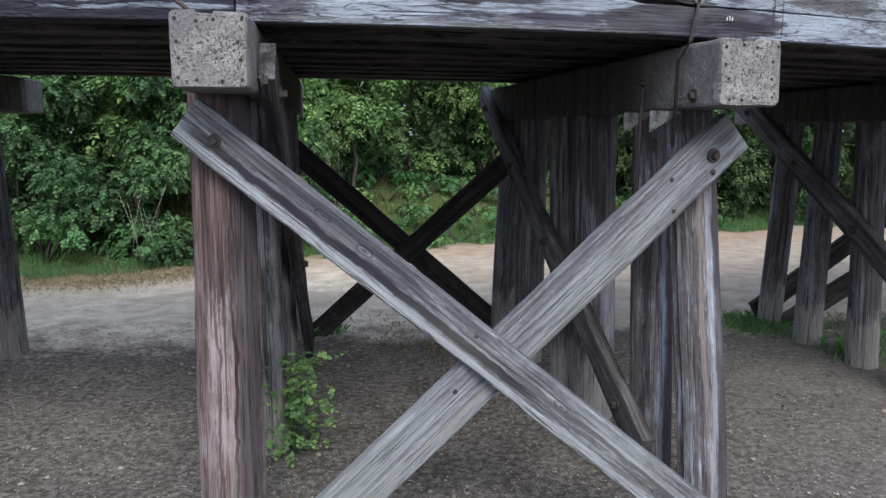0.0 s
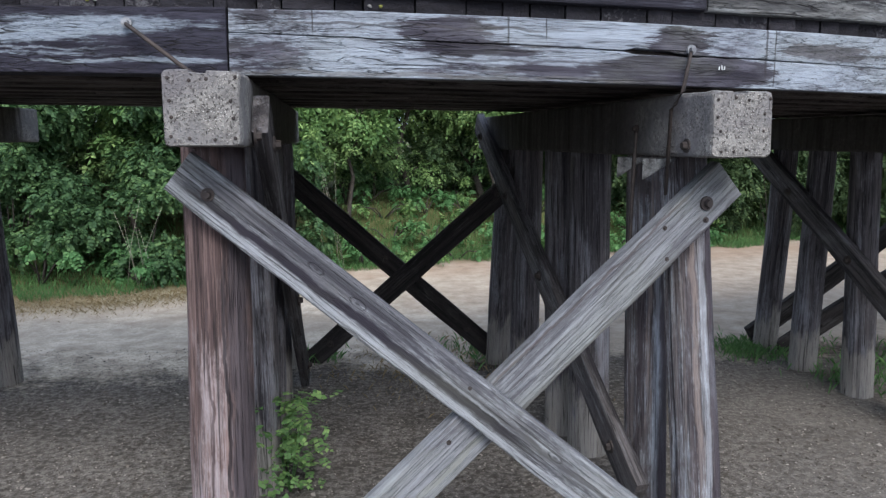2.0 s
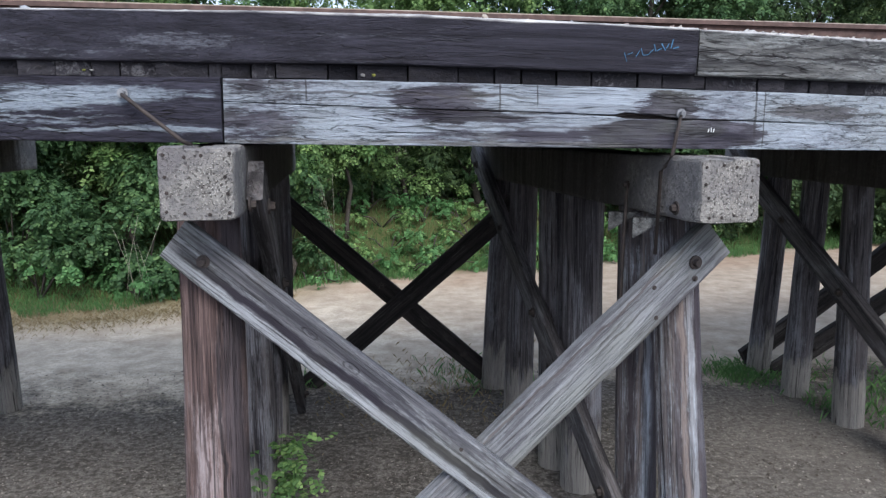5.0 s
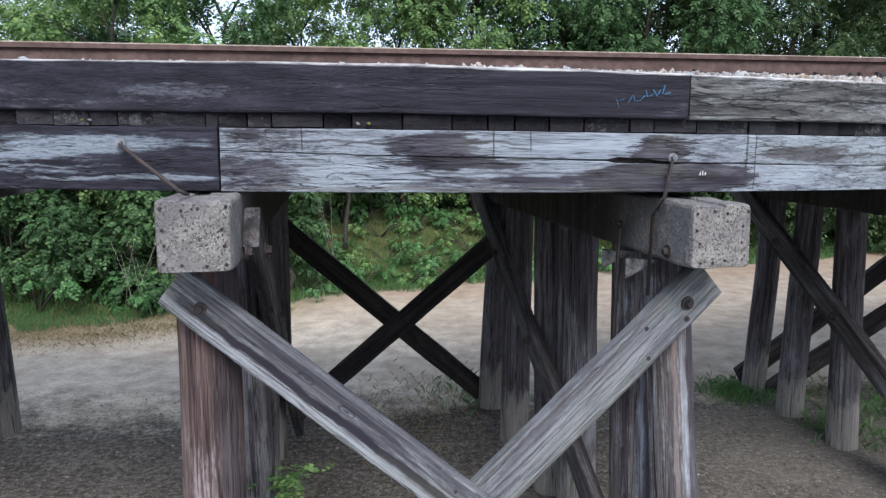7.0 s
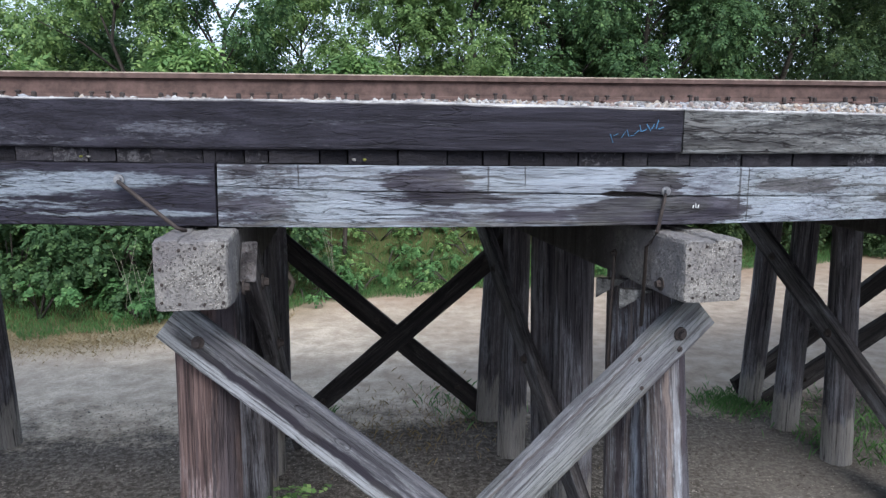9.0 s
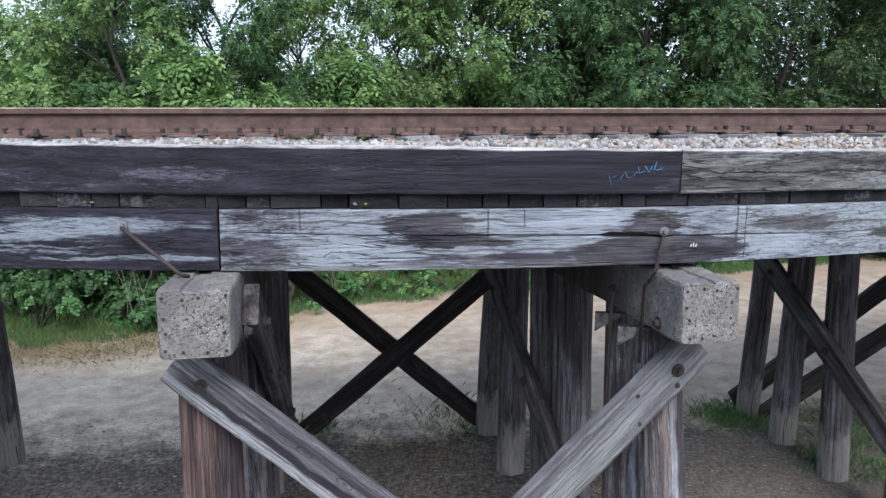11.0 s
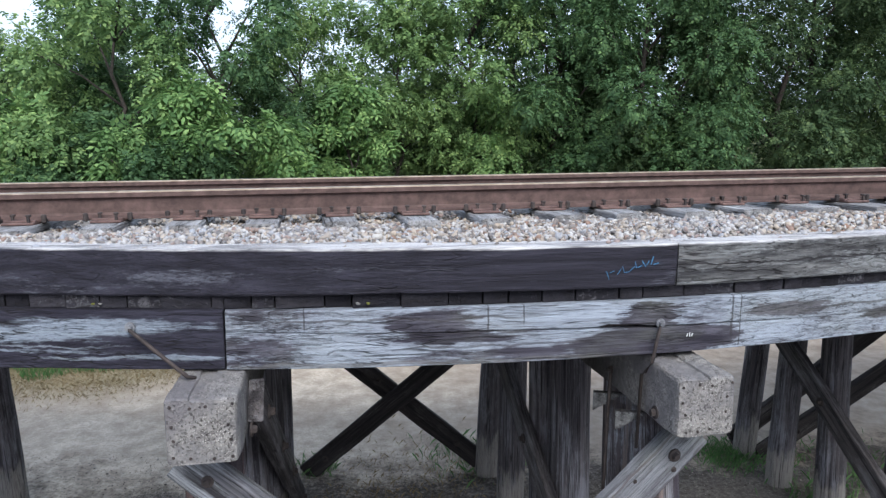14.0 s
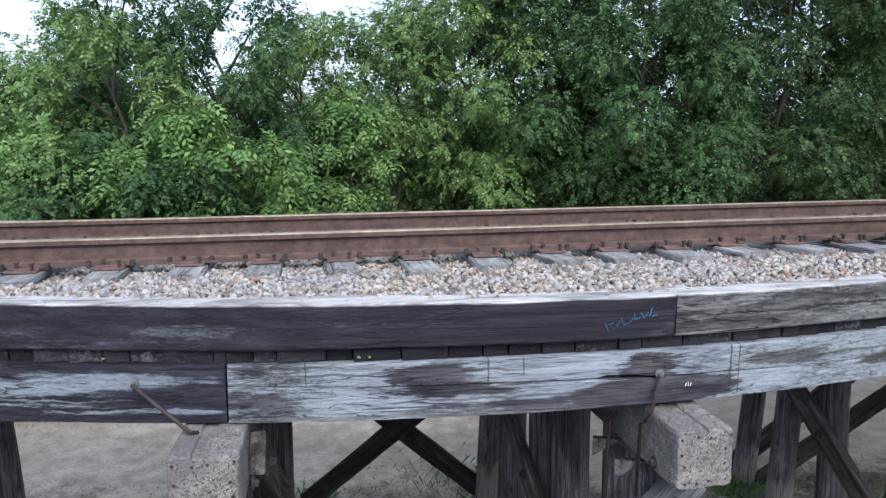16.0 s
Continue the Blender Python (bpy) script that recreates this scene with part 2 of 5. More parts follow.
W_STRINGER = wood("bleached_stringer", (0.027, 0.0245, 0.035), (0.098, 0.094, 0.118), (0.345, 0.395, 0.46), 0.82,
                  patches=((-1.86, 0.085, 0.26, 0.06, -0.5), (-1.78, -0.005, 0.35, 0.04, -0.34), (-0.5, -0.085, 0.55, 0.085, -0.85), (-0.55, 0.08, 0.2, 0.08, -0.6), (0.45, 0.06, 0.3, 0.05, -0.5), (-1.6, -0.12, 0.5, 0.04, -0.2),
                           (-2.8, 0.0, 0.22, 0.3, -0.16), (-1.1, 0.1, 0.45, 0.06, 0.15), (-2.3, -0.04, 0.3, 0.08, 0.1), (0.3, -0.07, 0.4, 0.07, 0.15), (1.5, -0.02, 0.5, 0.06, -0.35), (2.3, 0.06, 0.4, 0.06, -0.35)),
                  bands=((0.1, 0.007, (0.05, 0.045, 0.05), 0.7, -2.7, -1.3), (0.02, 0.005, (0.04, 0.036, 0.042), 0.7, -2.4, -1.1), (-0.06, 0.006, (0.05, 0.045, 0.05), 0.6, -2.0, -0.9), (-0.15, 0.012, (0.13, 0.125, 0.125), 0.6, -2.9, -0.8), (0.05, 0.008, (0.04, 0.035, 0.042), 0.7, 0.5, 2.0)),
                  tint=((0.22, 0.235, 0.19), 0.18), shift=False, bleach=0.6, checks=0.8,
                  drips=((-1.545, 0.007, 0.02, 0.17), (-1.34, 0.004, 0.06, 0.17), (0.0, 0.008, -0.1, 0.17), (0.06, 0.005, -0.15, 0.17), (-2.56, 0.005, 0.05, 0.17)))
W_STRINGER_DARK = wood("dark_stringer", (0.018, 0.0165, 0.026), (0.047, 0.046, 0.066), (0.29, 0.34, 0.4), 0.1, patches=((2.3, 0.075, 0.6, 0.045, 0.42), (1.7, 0.02, 0.5, 0.035, 0.4), (2.55, -0.09, 0.4, 0.018, 0.32), (1.6, -0.05, 0.7, 0.016, 0.3)),
                       bands=((0.035, 0.007, (0.24, 0.28, 0.32), 0.75, 1.0, 2.5), (-0.04, 0.005, (0.22, 0.25, 0.29), 0.7, 1.2, 2.3), (-0.1, 0.006, (0.2, 0.23, 0.26), 0.7, 2.0, 2.9)), shift=False, bleach=0.5)
W_UNDER = wood("stringer_underside", (0.034, 0.028, 0.028), (0.105, 0.088, 0.082), (0.2, 0.18, 0.175), 0.36)
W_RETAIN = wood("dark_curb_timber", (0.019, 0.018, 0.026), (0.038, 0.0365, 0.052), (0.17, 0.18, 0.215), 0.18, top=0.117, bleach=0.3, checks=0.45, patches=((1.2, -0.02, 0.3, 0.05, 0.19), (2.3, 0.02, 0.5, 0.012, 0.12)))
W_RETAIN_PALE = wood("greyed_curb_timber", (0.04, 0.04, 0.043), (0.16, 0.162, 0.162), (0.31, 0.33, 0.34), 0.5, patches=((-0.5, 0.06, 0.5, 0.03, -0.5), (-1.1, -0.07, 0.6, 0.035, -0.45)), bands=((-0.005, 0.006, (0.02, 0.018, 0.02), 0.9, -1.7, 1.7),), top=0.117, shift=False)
W_PLANK = plank_end_wood()
W_TIE = wood("tie_wood", (0.16, 0.155, 0.155), (0.3, 0.295, 0.295), (0.46, 0.47, 0.48), 0.5)


def concrete():
    k = Nodes("pitted_concrete", 0.9, 0.2)
    co = k.coords()
    big = k.noise(co, 5.0, 5, 0.6)
    mid = k.noise(co, 26.0, 5, 0.65)
    v = k.n("TexVoronoi")
    k.link(co, v.inputs["Vector"])
    v.inputs["Scale"].default_value = 85.0
    pits = k.math("MULTIPLY", k.ramp(k.noise(co, 75.0, 3, 0.6), 0.57, 0.66), k.ramp(big, 0.4, 0.55, 0.25, 1.0))
    stones = k.ramp(v.outputs["Distance"], 0.15, 0.4, 1.0, 0.0)
    worn = k.ramp(big, 0.44, 0.6)
    c = k.mix(k.ramp(mid, 0.34, 0.66), (0.12, 0.113, 0.11), (0.27, 0.26, 0.245))
    c = k.mix(k.ramp(big, 0.42, 0.56, 0.6, 0.0), c, (0.15, 0.145, 0.15))
    c = k.mix(k.math("MULTIPLY", stones, worn), c, (0.42, 0.405, 0.385))
    c = k.mix(k.math("MULTIPLY", pits, 0.8), c, (0.06, 0.05, 0.05))
    c = k.mix(k.ramp(k.noise(co, 2.3, 4), 0.52, 0.7, 0.0, 0.55), c, (0.12, 0.11, 0.12))
    raw = k.n("SeparateXYZ")
    k.link(k.n("TexCoord").outputs["Object"], raw.inputs[0])
    # streaked drip stains, and the deck's shade put into the cap's colour
    drip_shade = k.noise(k.stretch(co, (9, 9, 0.7)), 1.6, 4, 0.6)
    at = k.math("ADD", raw.outputs[0], k.math("MULTIPLY", k.math("SUBTRACT", drip_shade, 0.5), 0.5))
    c = k.mix(k.math("MULTIPLY", k.math("MULTIPLY", k.ramp(at, 0.65, 1.1), k.ramp(at, 4.3, 4.45, 1.0, 0.0)), k.ramp(drip_shade, 0.3, 0.6, 0.97, 0.7)), c, (0.03, 0.026, 0.023))
    k.bump(k.math("SUBTRACT", k.math("ADD", mid, k.math("MULTIPLY", stones, 0.3)), pits), 0.9, 0.012)
    return k.done(c)


def rusty(name, a, b, rough=0.75, metal=0.3):
    k = Nodes(name, rough, 0.4)
    k.b.inputs["Metallic"].default_value = metal
    co = k.coords()
    n = k.noise(co, 14.0, 5, 0.65)
    streak = k.noise(k.stretch(co, (0.6, 9, 9)), 1.5, 4)
    c = k.mix(k.ramp(n, 0.35, 0.68), a, b)
    c = k.mix(k.ramp(streak, 0.5, 0.7, 0, 0.5), c, tuple(x * 0.6 for x in a))
    k.bump(n, 0.25, 0.004)
    return k.done(c)


def stone_mat():
    k = Nodes("ballast_stone", 0.85, 0.25)
    rnd = k.n("NewGeometry").outputs["Random Per Island"]
    ramp = k.n("ValToRGB")
    ramp.color_ramp.interpolation = "CONSTANT"
    cols = [(0.0, (0.29, 0.25, 0.205)), (0.16, (0.38, 0.37, 0.355)), (0.32, (0.17, 0.145, 0.125)), (0.48, (0.37, 0.315, 0.25)), (0.6, (0.27, 0.28, 0.3)),
            (0.72, (0.21, 0.13, 0.095)), (0.82, (0.46, 0.45, 0.43)), (0.91, (0.1, 0.09, 0.086))]
    el = ramp.color_ramp.elements
    el[0].position, el[0].color = cols[0][0], (*cols[0][1], 1)
    el[1].position, el[1].color = cols[1][0], (*cols[1][1], 1)
    for p, c in cols[2:]:
        e = el.new(p)
        e.color = (*c, 1)
    k.link(rnd, ramp.inputs[0])
    co = k.coords(False)
    n = k.noise(co, 40.0, 4, 0.6)
    zone = k.ramp(k.noise(k.stretch(co, (1, 1, 0.1)), 0.8, 3), 0.42, 0.6)
    c = k.mix(k.math("MULTIPLY", zone, 0.3), ramp.outputs[0], (0.33, 0.36, 0.41))
    c = k.mix(k.ramp(n, 0.35, 0.7, 0.35, 0.0), c, (0.16, 0.13, 0.11))
    k.bump(n, 0.4, 0.006)
    return k.done(c)


def leaf_mat(name, dark, light, tip, gloss=0.62):
    k = Nodes(name, gloss, 0.2)
    rnd = k.n("NewGeometry").outputs["Random Per Island"]
    obj = k.n("ObjectInfo").outputs["Random"]
    co = k.coords(False)
    zone = k.noise(co, 0.75, 3, 0.6)
    f = k.math("ADD", k.math("MULTIPLY", rnd, 0.55), k.math("MULTIPLY", zone, 0.75))
    c = k.mix(k.ramp(f, 0.35, 0.95), dark, light)
    c = k.mix(k.ramp(f, 0.78, 1.05, 0.0, 0.9), c, tip)
    c = k.mix(k.math("MULTIPLY", obj, 0.2), c, dark)
    k.done(c)
    tr = k.n("BsdfTranslucent")
    k.link(c, tr.inputs[0])
    add = k.n("MixShader")
    add.inputs[0].default_value = 0.32
    k.link(k.b.outputs[0], add.inputs[1])
    k.link(tr.outputs[0], add.inputs[2])
    k.link(add.outputs[0], k.t.nodes["Material Output"].inputs[0])
    return k.m


def plain(name, color, rough=0.8, vary=0.25, scale=12.0, metal=0.0):
    k = Nodes(name, rough, 0.3)
    k.b.inputs["Metallic"].default_value = metal
    n = k.noise(k.coords(), scale, 4, 0.6)
    k.bump(n, 0.3, 0.006)
    return k.done(k.mix(k.ramp(n, 0.3, 0.7), tuple(c * (1 - vary) for c in color), tuple(min(1, c * (1 + vary)) for c in color)))


def ground_mat():
    k = Nodes("trail_soil", 0.95, 0.12)
    co = k.coords(False)
    sep = k.n("SeparateXYZ")
    k.link(co, sep.inputs[0])
    big = k.noise(co, 0.45, 5, 0.6)
    mid = k.noise(co, 3.0, 5, 0.65)
    fine = k.noise(co, 17.0, 6, 0.75)
    # the worn sandy trail runs along the far side of the trestle
    y = k.math("SUBTRACT", sep.outputs[1], k.math("MULTIPLY", sep.outputs[0], 0.12))
    wide = k.math("MULTIPLY", k.ramp(sep.outputs[0], -5.0, -1.0), 2.2)
    wide = k.math("ADD", wide, k.math("MULTIPLY", k.math("MAXIMUM", k.math("ADD", sep.outputs[0], 1.0), 0.0), 0.24))
    ragged = k.math("ADD", k.math("MULTIPLY", k.math("SUBTRACT", big, 0.5), 2.2), k.math("MULTIPLY", k.math("SUBTRACT", mid, 0.5), 1.6))
    ragged = k.math("ADD", ragged, k.math("MULTIPLY", k.math("SUBTRACT", fine, 0.5), 1.2))
    near_y = k.math("ADD", y, ragged)
    y = k.math("ADD", k.math("SUBTRACT", y, wide), k.math("MULTIPLY", ragged, 0.6))
    grit = k.noise(co, 75.0, 3, 0.6)
    chips = k.n("TexVoronoi")
    k.link(co, chips.inputs["Vector"])
    chips.inputs["Scale"].default_value = 38.0
    chip = k.math("MULTIPLY", k.ramp(chips.outputs["Distance"], 0.1, 0.3, 1.0, 0.0), k.ramp(mid, 0.38, 0.6))
    trail = k.ramp(near_y, 8.0, 9.1)
    soil = k.mix(k.ramp(mid, 0.35, 0.65), (0.058, 0.053, 0.048), (0.115, 0.105, 0.096))
    soil = k.mix(k.ramp(big, 0.48, 0.64, 0.0, 0.5), soil, (0.16, 0.147, 0.133))
    soil = k.mix(k.ramp(fine, 0.48, 0.62, 0.0, 0.6), soil, (0.27, 0.25, 0.23))
    soil = k.mix(k.ramp(fine, 0.5, 0.38, 0.0, 0.75), soil, (0.045, 0.039, 0.035))
    soil = k.mix(k.ramp(grit, 0.52, 0.34, 0.0, 0.6), soil, (0.05, 0.043, 0.038))
    soil = k.mix(k.math("MULTIPLY", chip, 0.6), soil, (0.34, 0.32, 0.3))
    sand = k.mix(k.ramp(mid, 0.3, 0.62), (0.35, 0.285, 0.22), (0.66, 0.575, 0.465))
    sand = k.mix(k.ramp(big, 0.55, 0.38, 0.0, 0.5), sand, (0.3, 0.24, 0.185))
    sand = k.mix(k.ramp(fine, 0.55, 0.35, 0.0, 0.45), sand, (0.24, 0.2, 0.165))
    sand = k.mix(k.ramp(grit, 0.5, 0.36, 0.0, 0.35), sand, (0.2, 0.165, 0.14))
    c = k.mix(trail, soil, sand)
    right = k.math("MULTIPLY", k.ramp(sep.outputs[0], 1.6, 3.6), k.ramp(mid, 0.3, 0.6, 0.3, 0.75))
    c = k.mix(k.math("MULTIPLY", right, k.ramp(near_y, 9.5, 6.5, 0.0, 0.7)), c, (0.16, 0.145, 0.13))
    c = k.mix(k.math("MULTIPLY", k.ramp(sep.outputs[0], -2.2, 2.0, 0.0, 0.75), trail), c, k.mix(k.ramp(mid, 0.35, 0.65), (0.24, 0.19, 0.15), (0.36, 0.3, 0.245)))
    red = k.math("MULTIPLY", k.ramp(y, 10.6, 12.2), k.ramp(big, 0.36, 0.56))
    c = k.mix(k.math("MULTIPLY", red, 0.6), c, (0.27, 0.175, 0.12))
    turf = k.math("MULTIPLY", k.ramp(y, 11.0, 12.0), k.ramp(sep.outputs[0], -1.5, -3.5))
    c = k.mix(k.math("MULTIPLY", turf, k.ramp(fine, 0.35, 0.6, 0.9, 0.4)), c, (0.17, 0.155, 0.075))
    far = k.ramp(y, 12.5, 13.2)
    c = k.mix(far, c, k.mix(mid, (0.05, 0.06, 0.02), (0.1, 0.1, 0.045)))
    k.bump(k.math("ADD", k.math("MULTIPLY", mid, 1.0), k.math("MULTIPLY", fine, 0.5)), 0.8, 0.03)
    return k.done(c)


M_CONC = concrete()
M_RAIL = rusty("rail_steel", (0.07, 0.045, 0.04), (0.14, 0.09, 0.08))
M_HEAD = rusty("rail_head_steel", (0.22, 0.17, 0.12), (0.4, 0.33, 0.26), 0.42, 0.7)
M_PLATE = rusty("tie_plate_steel", (0.1, 0.062, 0.055), (0.17, 0.108, 0.095))
M_IRON = rusty("dark_iron", (0.03, 0.025, 0.025), (0.07, 0.055, 0.05))
M_BOLT = rusty("galvanized_bolt", (0.16, 0.165, 0.18), (0.34, 0.35, 0.37), 0.5, 0.6)
M_STONE = stone_mat()
M_GROUND = ground_mat()
M_BARK = plain("bark", (0.05, 0.043, 0.037), 0.9, 0.45, 20)
M_LEAF = leaf_mat("tree_leaves", (0.042, 0.09, 0.042), (0.096, 0.182, 0.074), (0.176, 0.288, 0.108))
# the brighter look of sunlit trees is put into this leaf colour
M_LEAF_SUN = leaf_mat("sunlit_tree_leaves", (0.09, 0.165, 0.062), (0.2, 0.315, 0.112), (0.33, 0.45, 0.165))
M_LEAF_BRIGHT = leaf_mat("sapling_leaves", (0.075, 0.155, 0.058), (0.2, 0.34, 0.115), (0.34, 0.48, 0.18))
# a darker copy of the tree leaves, with deep shade put into the colour
M_LEAF_SHADED = leaf_mat("shaded_leaves", (0.034, 0.066, 0.031), (0.084, 0.136, 0.056), (0.148, 0.212, 0.082))
M_WEED = leaf_mat("bank_weed_leaves", (0.055, 0.14, 0.052), (0.115, 0.25, 0.095), (0.19, 0.35, 0.135))
M_GRASS = leaf_mat("grass_blades", (0.055, 0.13, 0.045), (0.11, 0.23, 0.08), (0.18, 0.31, 0.115), 0.6)
M_DRY = leaf_mat("dry_grass", (0.17, 0.13, 0.07), (0.3, 0.23, 0.13), (0.38, 0.3, 0.18), 0.7)
M_BLUE = plain("blue_paint", (0.04, 0.14, 0.26), 0.6, 0.4, 60)
M_WHITE = plain("white_paint", (0.5, 0.52, 0.53), 0.6, 0.2, 60)

# ---- building helpers ----
WORLD = {}


def thing(name, m, label, category, group="", kind=""):
    ob = new(name)
    ob.matrix_basis = m
    WORLD[ob] = m.copy()
    return tagged(ob, label, category, group, kind)


def place(name, me, mat, m, parent=None, label=""):
    """A mesh as one object, at the world pose m, under a thing or part if one is given."""
    if mat and not me.materials:
        me.materials.append(mat)
    ob = new(name, me)
    ob.matrix_basis = m
    WORLD[ob] = m.copy()
    if parent:
        ob.parent = parent
        ob.matrix_parent_inverse = WORLD[parent].inverted()
    return tagged(ob, label)


def part(name, bm, mat, parent, label="", m=Matrix()):
    me = bpy.data.meshes.new(name)
    bm.to_mesh(me)
    bm.free()
    return place(name, me, mat, m, parent, label)


def pydata(name, verts, faces, smooth=False):
    me = bpy.data.meshes.new(name)
    me.from_pydata([tuple(v) for v in verts], [], faces)
    if smooth:
        me.polygons.foreach_set("use_smooth", [True] * len(me.polygons))
    me.update()
    return me


def sweep(name, section, xs, shape=None, smooth=False):
    """A closed outline of (y, z) carried along x. shape(i, x, y, z) moves a point."""
    n, verts, faces = len(section), [], []
    for i, x in enumerate(xs):
        for y, z in section:
            verts.append(shape(i, x, y, z) if shape else (x, y, z))
    for i in range(len(xs) - 1):
        for j in range(n):
            a, b = i * n + j, i * n + (j + 1) % n
            faces.append((a, b, b + n, a + n))
    faces.append(tuple(range(n - 1, -1, -1)))
    faces.append(tuple((len(xs) - 1) * n + j for j in range(n)))
    return pydata(name, verts, faces, smooth)


def timber_mesh(name, length, depth, height, wear=0.006, edge=0.012, seed=0, step=0.16, bow=None):
    """A sawn timber along x, its arrises rounded and its faces a little hollow."""
    d, h, e = depth / 2, height / 2, edge
    sec = [(-d + e, -h), (0, -h), (d - e, -h), (d - e * 0.3, -h + e * 0.3), (d, -h + e), (d, 0), (d, h - e), (d - e * 0.3, h - e * 0.3), (d - e, h), (0, h),
           (-d + e, h), (-d + e * 0.3, h - e * 0.3), (-d, h - e), (-d, 0), (-d, -h + e), (-d + e * 0.3, -h + e * 0.3)]
    k = max(3, int(length / step))
    xs = [length * (i / k - 0.5) for i in range(k + 1)]

    def shape(i, x, y, z):
        v = noise.noise_vector((x * 2.3 + seed * 9.1, y * 9 + seed * 3.3, z * 9)) * wear
        w = noise.noise_vector((x * 0.6 + seed * 5.7, seed, 0)) * wear * 1.5
        b = bow[1] * max(0.0, bow[0] - x) ** 1.0 if bow else 0.0
        return (x + (v.x * 1.5 if i in (0, k) else 0), y + v.y + w.y + b, z + v.z + w.z)

    return sweep(name, sec, xs, shape)


def pile_mesh(name, length, r0, r1, seed=0):
    """A round pile along x from its foot (r0) to its head (r1), with drying checks along it."""
    n = 30
    checks = random.Random(seed).sample(range(n), 4)
    rs = []
    for j in range(n):
        a = 2 * math.pi * j / n
        r = 1 + 0.06 * noise.noise((math.cos(a) * 1.3 + seed * 4.1, math.sin(a) * 1.3, seed)) + 0.012 * noise.noise((math.cos(a) * 7, math.sin(a) * 7, seed * 2.0))
        rs.append((a, r - (0.07 if j in checks else 0)))
    k = 14
    xs = [length * (i / k - 0.5) for i in range(k + 1)]
    verts, faces = [], []
    for i, x in enumerate(xs):
        r = r0 + (r1 - r0) * i / k
        wob = noise.noise_vector((x * 0.8, seed * 3.0, 1.0)) * 0.018
        for a, s in rs:
            q = r * s * (1 + 0.02 * noise.noise((x * 2, math.cos(a) * 2 + seed, math.sin(a) * 2)))
            verts.append((x, q * math.cos(a) + wob.y, q * math.sin(a) + wob.z))
    for i in range(k):
        for j in range(n):
            a, b = i * n + j, i * n + (j + 1) % n
            faces.append((a, b, b + n, a + n))
    faces += [tuple(range(n - 1, -1, -1)), tuple(k * n + j for j in range(n))]
    return pydata(name, verts, faces)


def between(a, b, up=(0, 0, 1)):
    """The pose at the middle of a and b, its x from a to b and its z as near to up as can be."""
    a, b = Vector(a), Vector(b)
    x = (b - a).normalized()
    y = Vector(up).cross(x).normalized()
    z = x.cross(y)
    m = Matrix((x, y, z)).transposed().to_4x4()
    m.translation = (a + b) / 2
    return m, (b - a).length


def bolt_mesh(name, r, h, sides=6):
    """A washer with a nut or domed head on it, along z."""
    bm = bmesh.new()
    bmesh.ops.create_cone(bm, cap_ends=True, segments=16, radius1=r, radius2=r * 0.95, depth=h * 0.3, matrix=Matrix.Translation((0, 0, h * 0.15)))
    bmesh.ops.create_cone(bm, cap_ends=True, segments=sides, radius1=r * 0.62, radius2=r * 0.5, depth=h * 0.7, matrix=Matrix.Translation((0, 0, h * 0.65)))
    me = bpy.data.meshes.new(name)
    bm.to_mesh(me)
    bm.free()
    return me


def rod_mesh(name, pts, r, n=8):
    """A round bar through the given points."""
    pts = [Vector(p) for p in pts]
    verts, faces = [], []
    for i, p in enumerate(pts):
        t = (pts[min(i + 1, len(pts) - 1)] - pts[max(i - 1, 0)]).normalized()
        a = t.orthogonal().normalized() if abs(t.z) > 0.9 else t.cross(Vector((0, 0, 1))).normalized()
        b = t.cross(a)
        rr = r[i] if isinstance(r, (list, tuple)) else r
        for j in range(n):
            w = 2 * math.pi * j / n
            verts.append(p + (a * math.cos(w) + b * math.sin(w)) * rr)
    for i in range(len(pts) - 1):
        for j in range(n):
            a, b = i * n + j, i * n + (j + 1) % n
            faces.append((a, b, b + n, a + n))
    faces += [tuple(range(n - 1, -1, -1)), tuple((len(pts) - 1) * n + j for j in range(n))]
    return pydata(name, verts, faces, True)


def facing(p, d):
    """A pose at p whose z looks along d."""
    m = Vector(d).to_track_quat("Z", "Y").to_matrix().to_4x4()
    m.translation = p
    return m


# ---- ground ----
def trail_edge(x):
    """y of the trail's far edge, where the weeds begin."""
    return 12.7 + 0.12 * x + 0.55 * max(0.0, min(4.0, x + 5)) + 0.24 * max(0.0, x + 1)


def ground_z(x, y):
    bank = max(0.0, min(1.0, (y - trail_edge(x) - 0.2) / 5.0))
    left = max(0.0, min(1.0, (-x - 3.0) / 3.0)) * max(0.0, min(1.0, (y - 12.0) / 4.0))
    return 0.02 * noise.noise((x * 0.8, y * 0.8, 0)) + 1.35 * bank * bank * (3 - 2 * bank) + 0.3 * left


def build_ground():
    xs = [-600, -120, -40] + [-22 + 0.5 * i for i in range(93)] + [40, 120, 600]
    ys = [-600, -120, -30, -8] + [-4 + 0.5 * i for i in range(69)] + [45, 120, 600]
    verts = [(x, y, ground_z(x, y)) for y in ys for x in xs]
    n = len(xs)
    faces = [(j * n + i, j * n + i + 1, (j + 1) * n + i + 1, (j + 1) * n + i) for j in range(len(ys) - 1) for i in range(n - 1)]
    ob = place("ground", pydata("ground", verts, faces, True), M_GROUND, Matrix())
    tagged(ob, "dusty brown soil with a pale sandy trail", "ground", kind="structure")


build_ground()

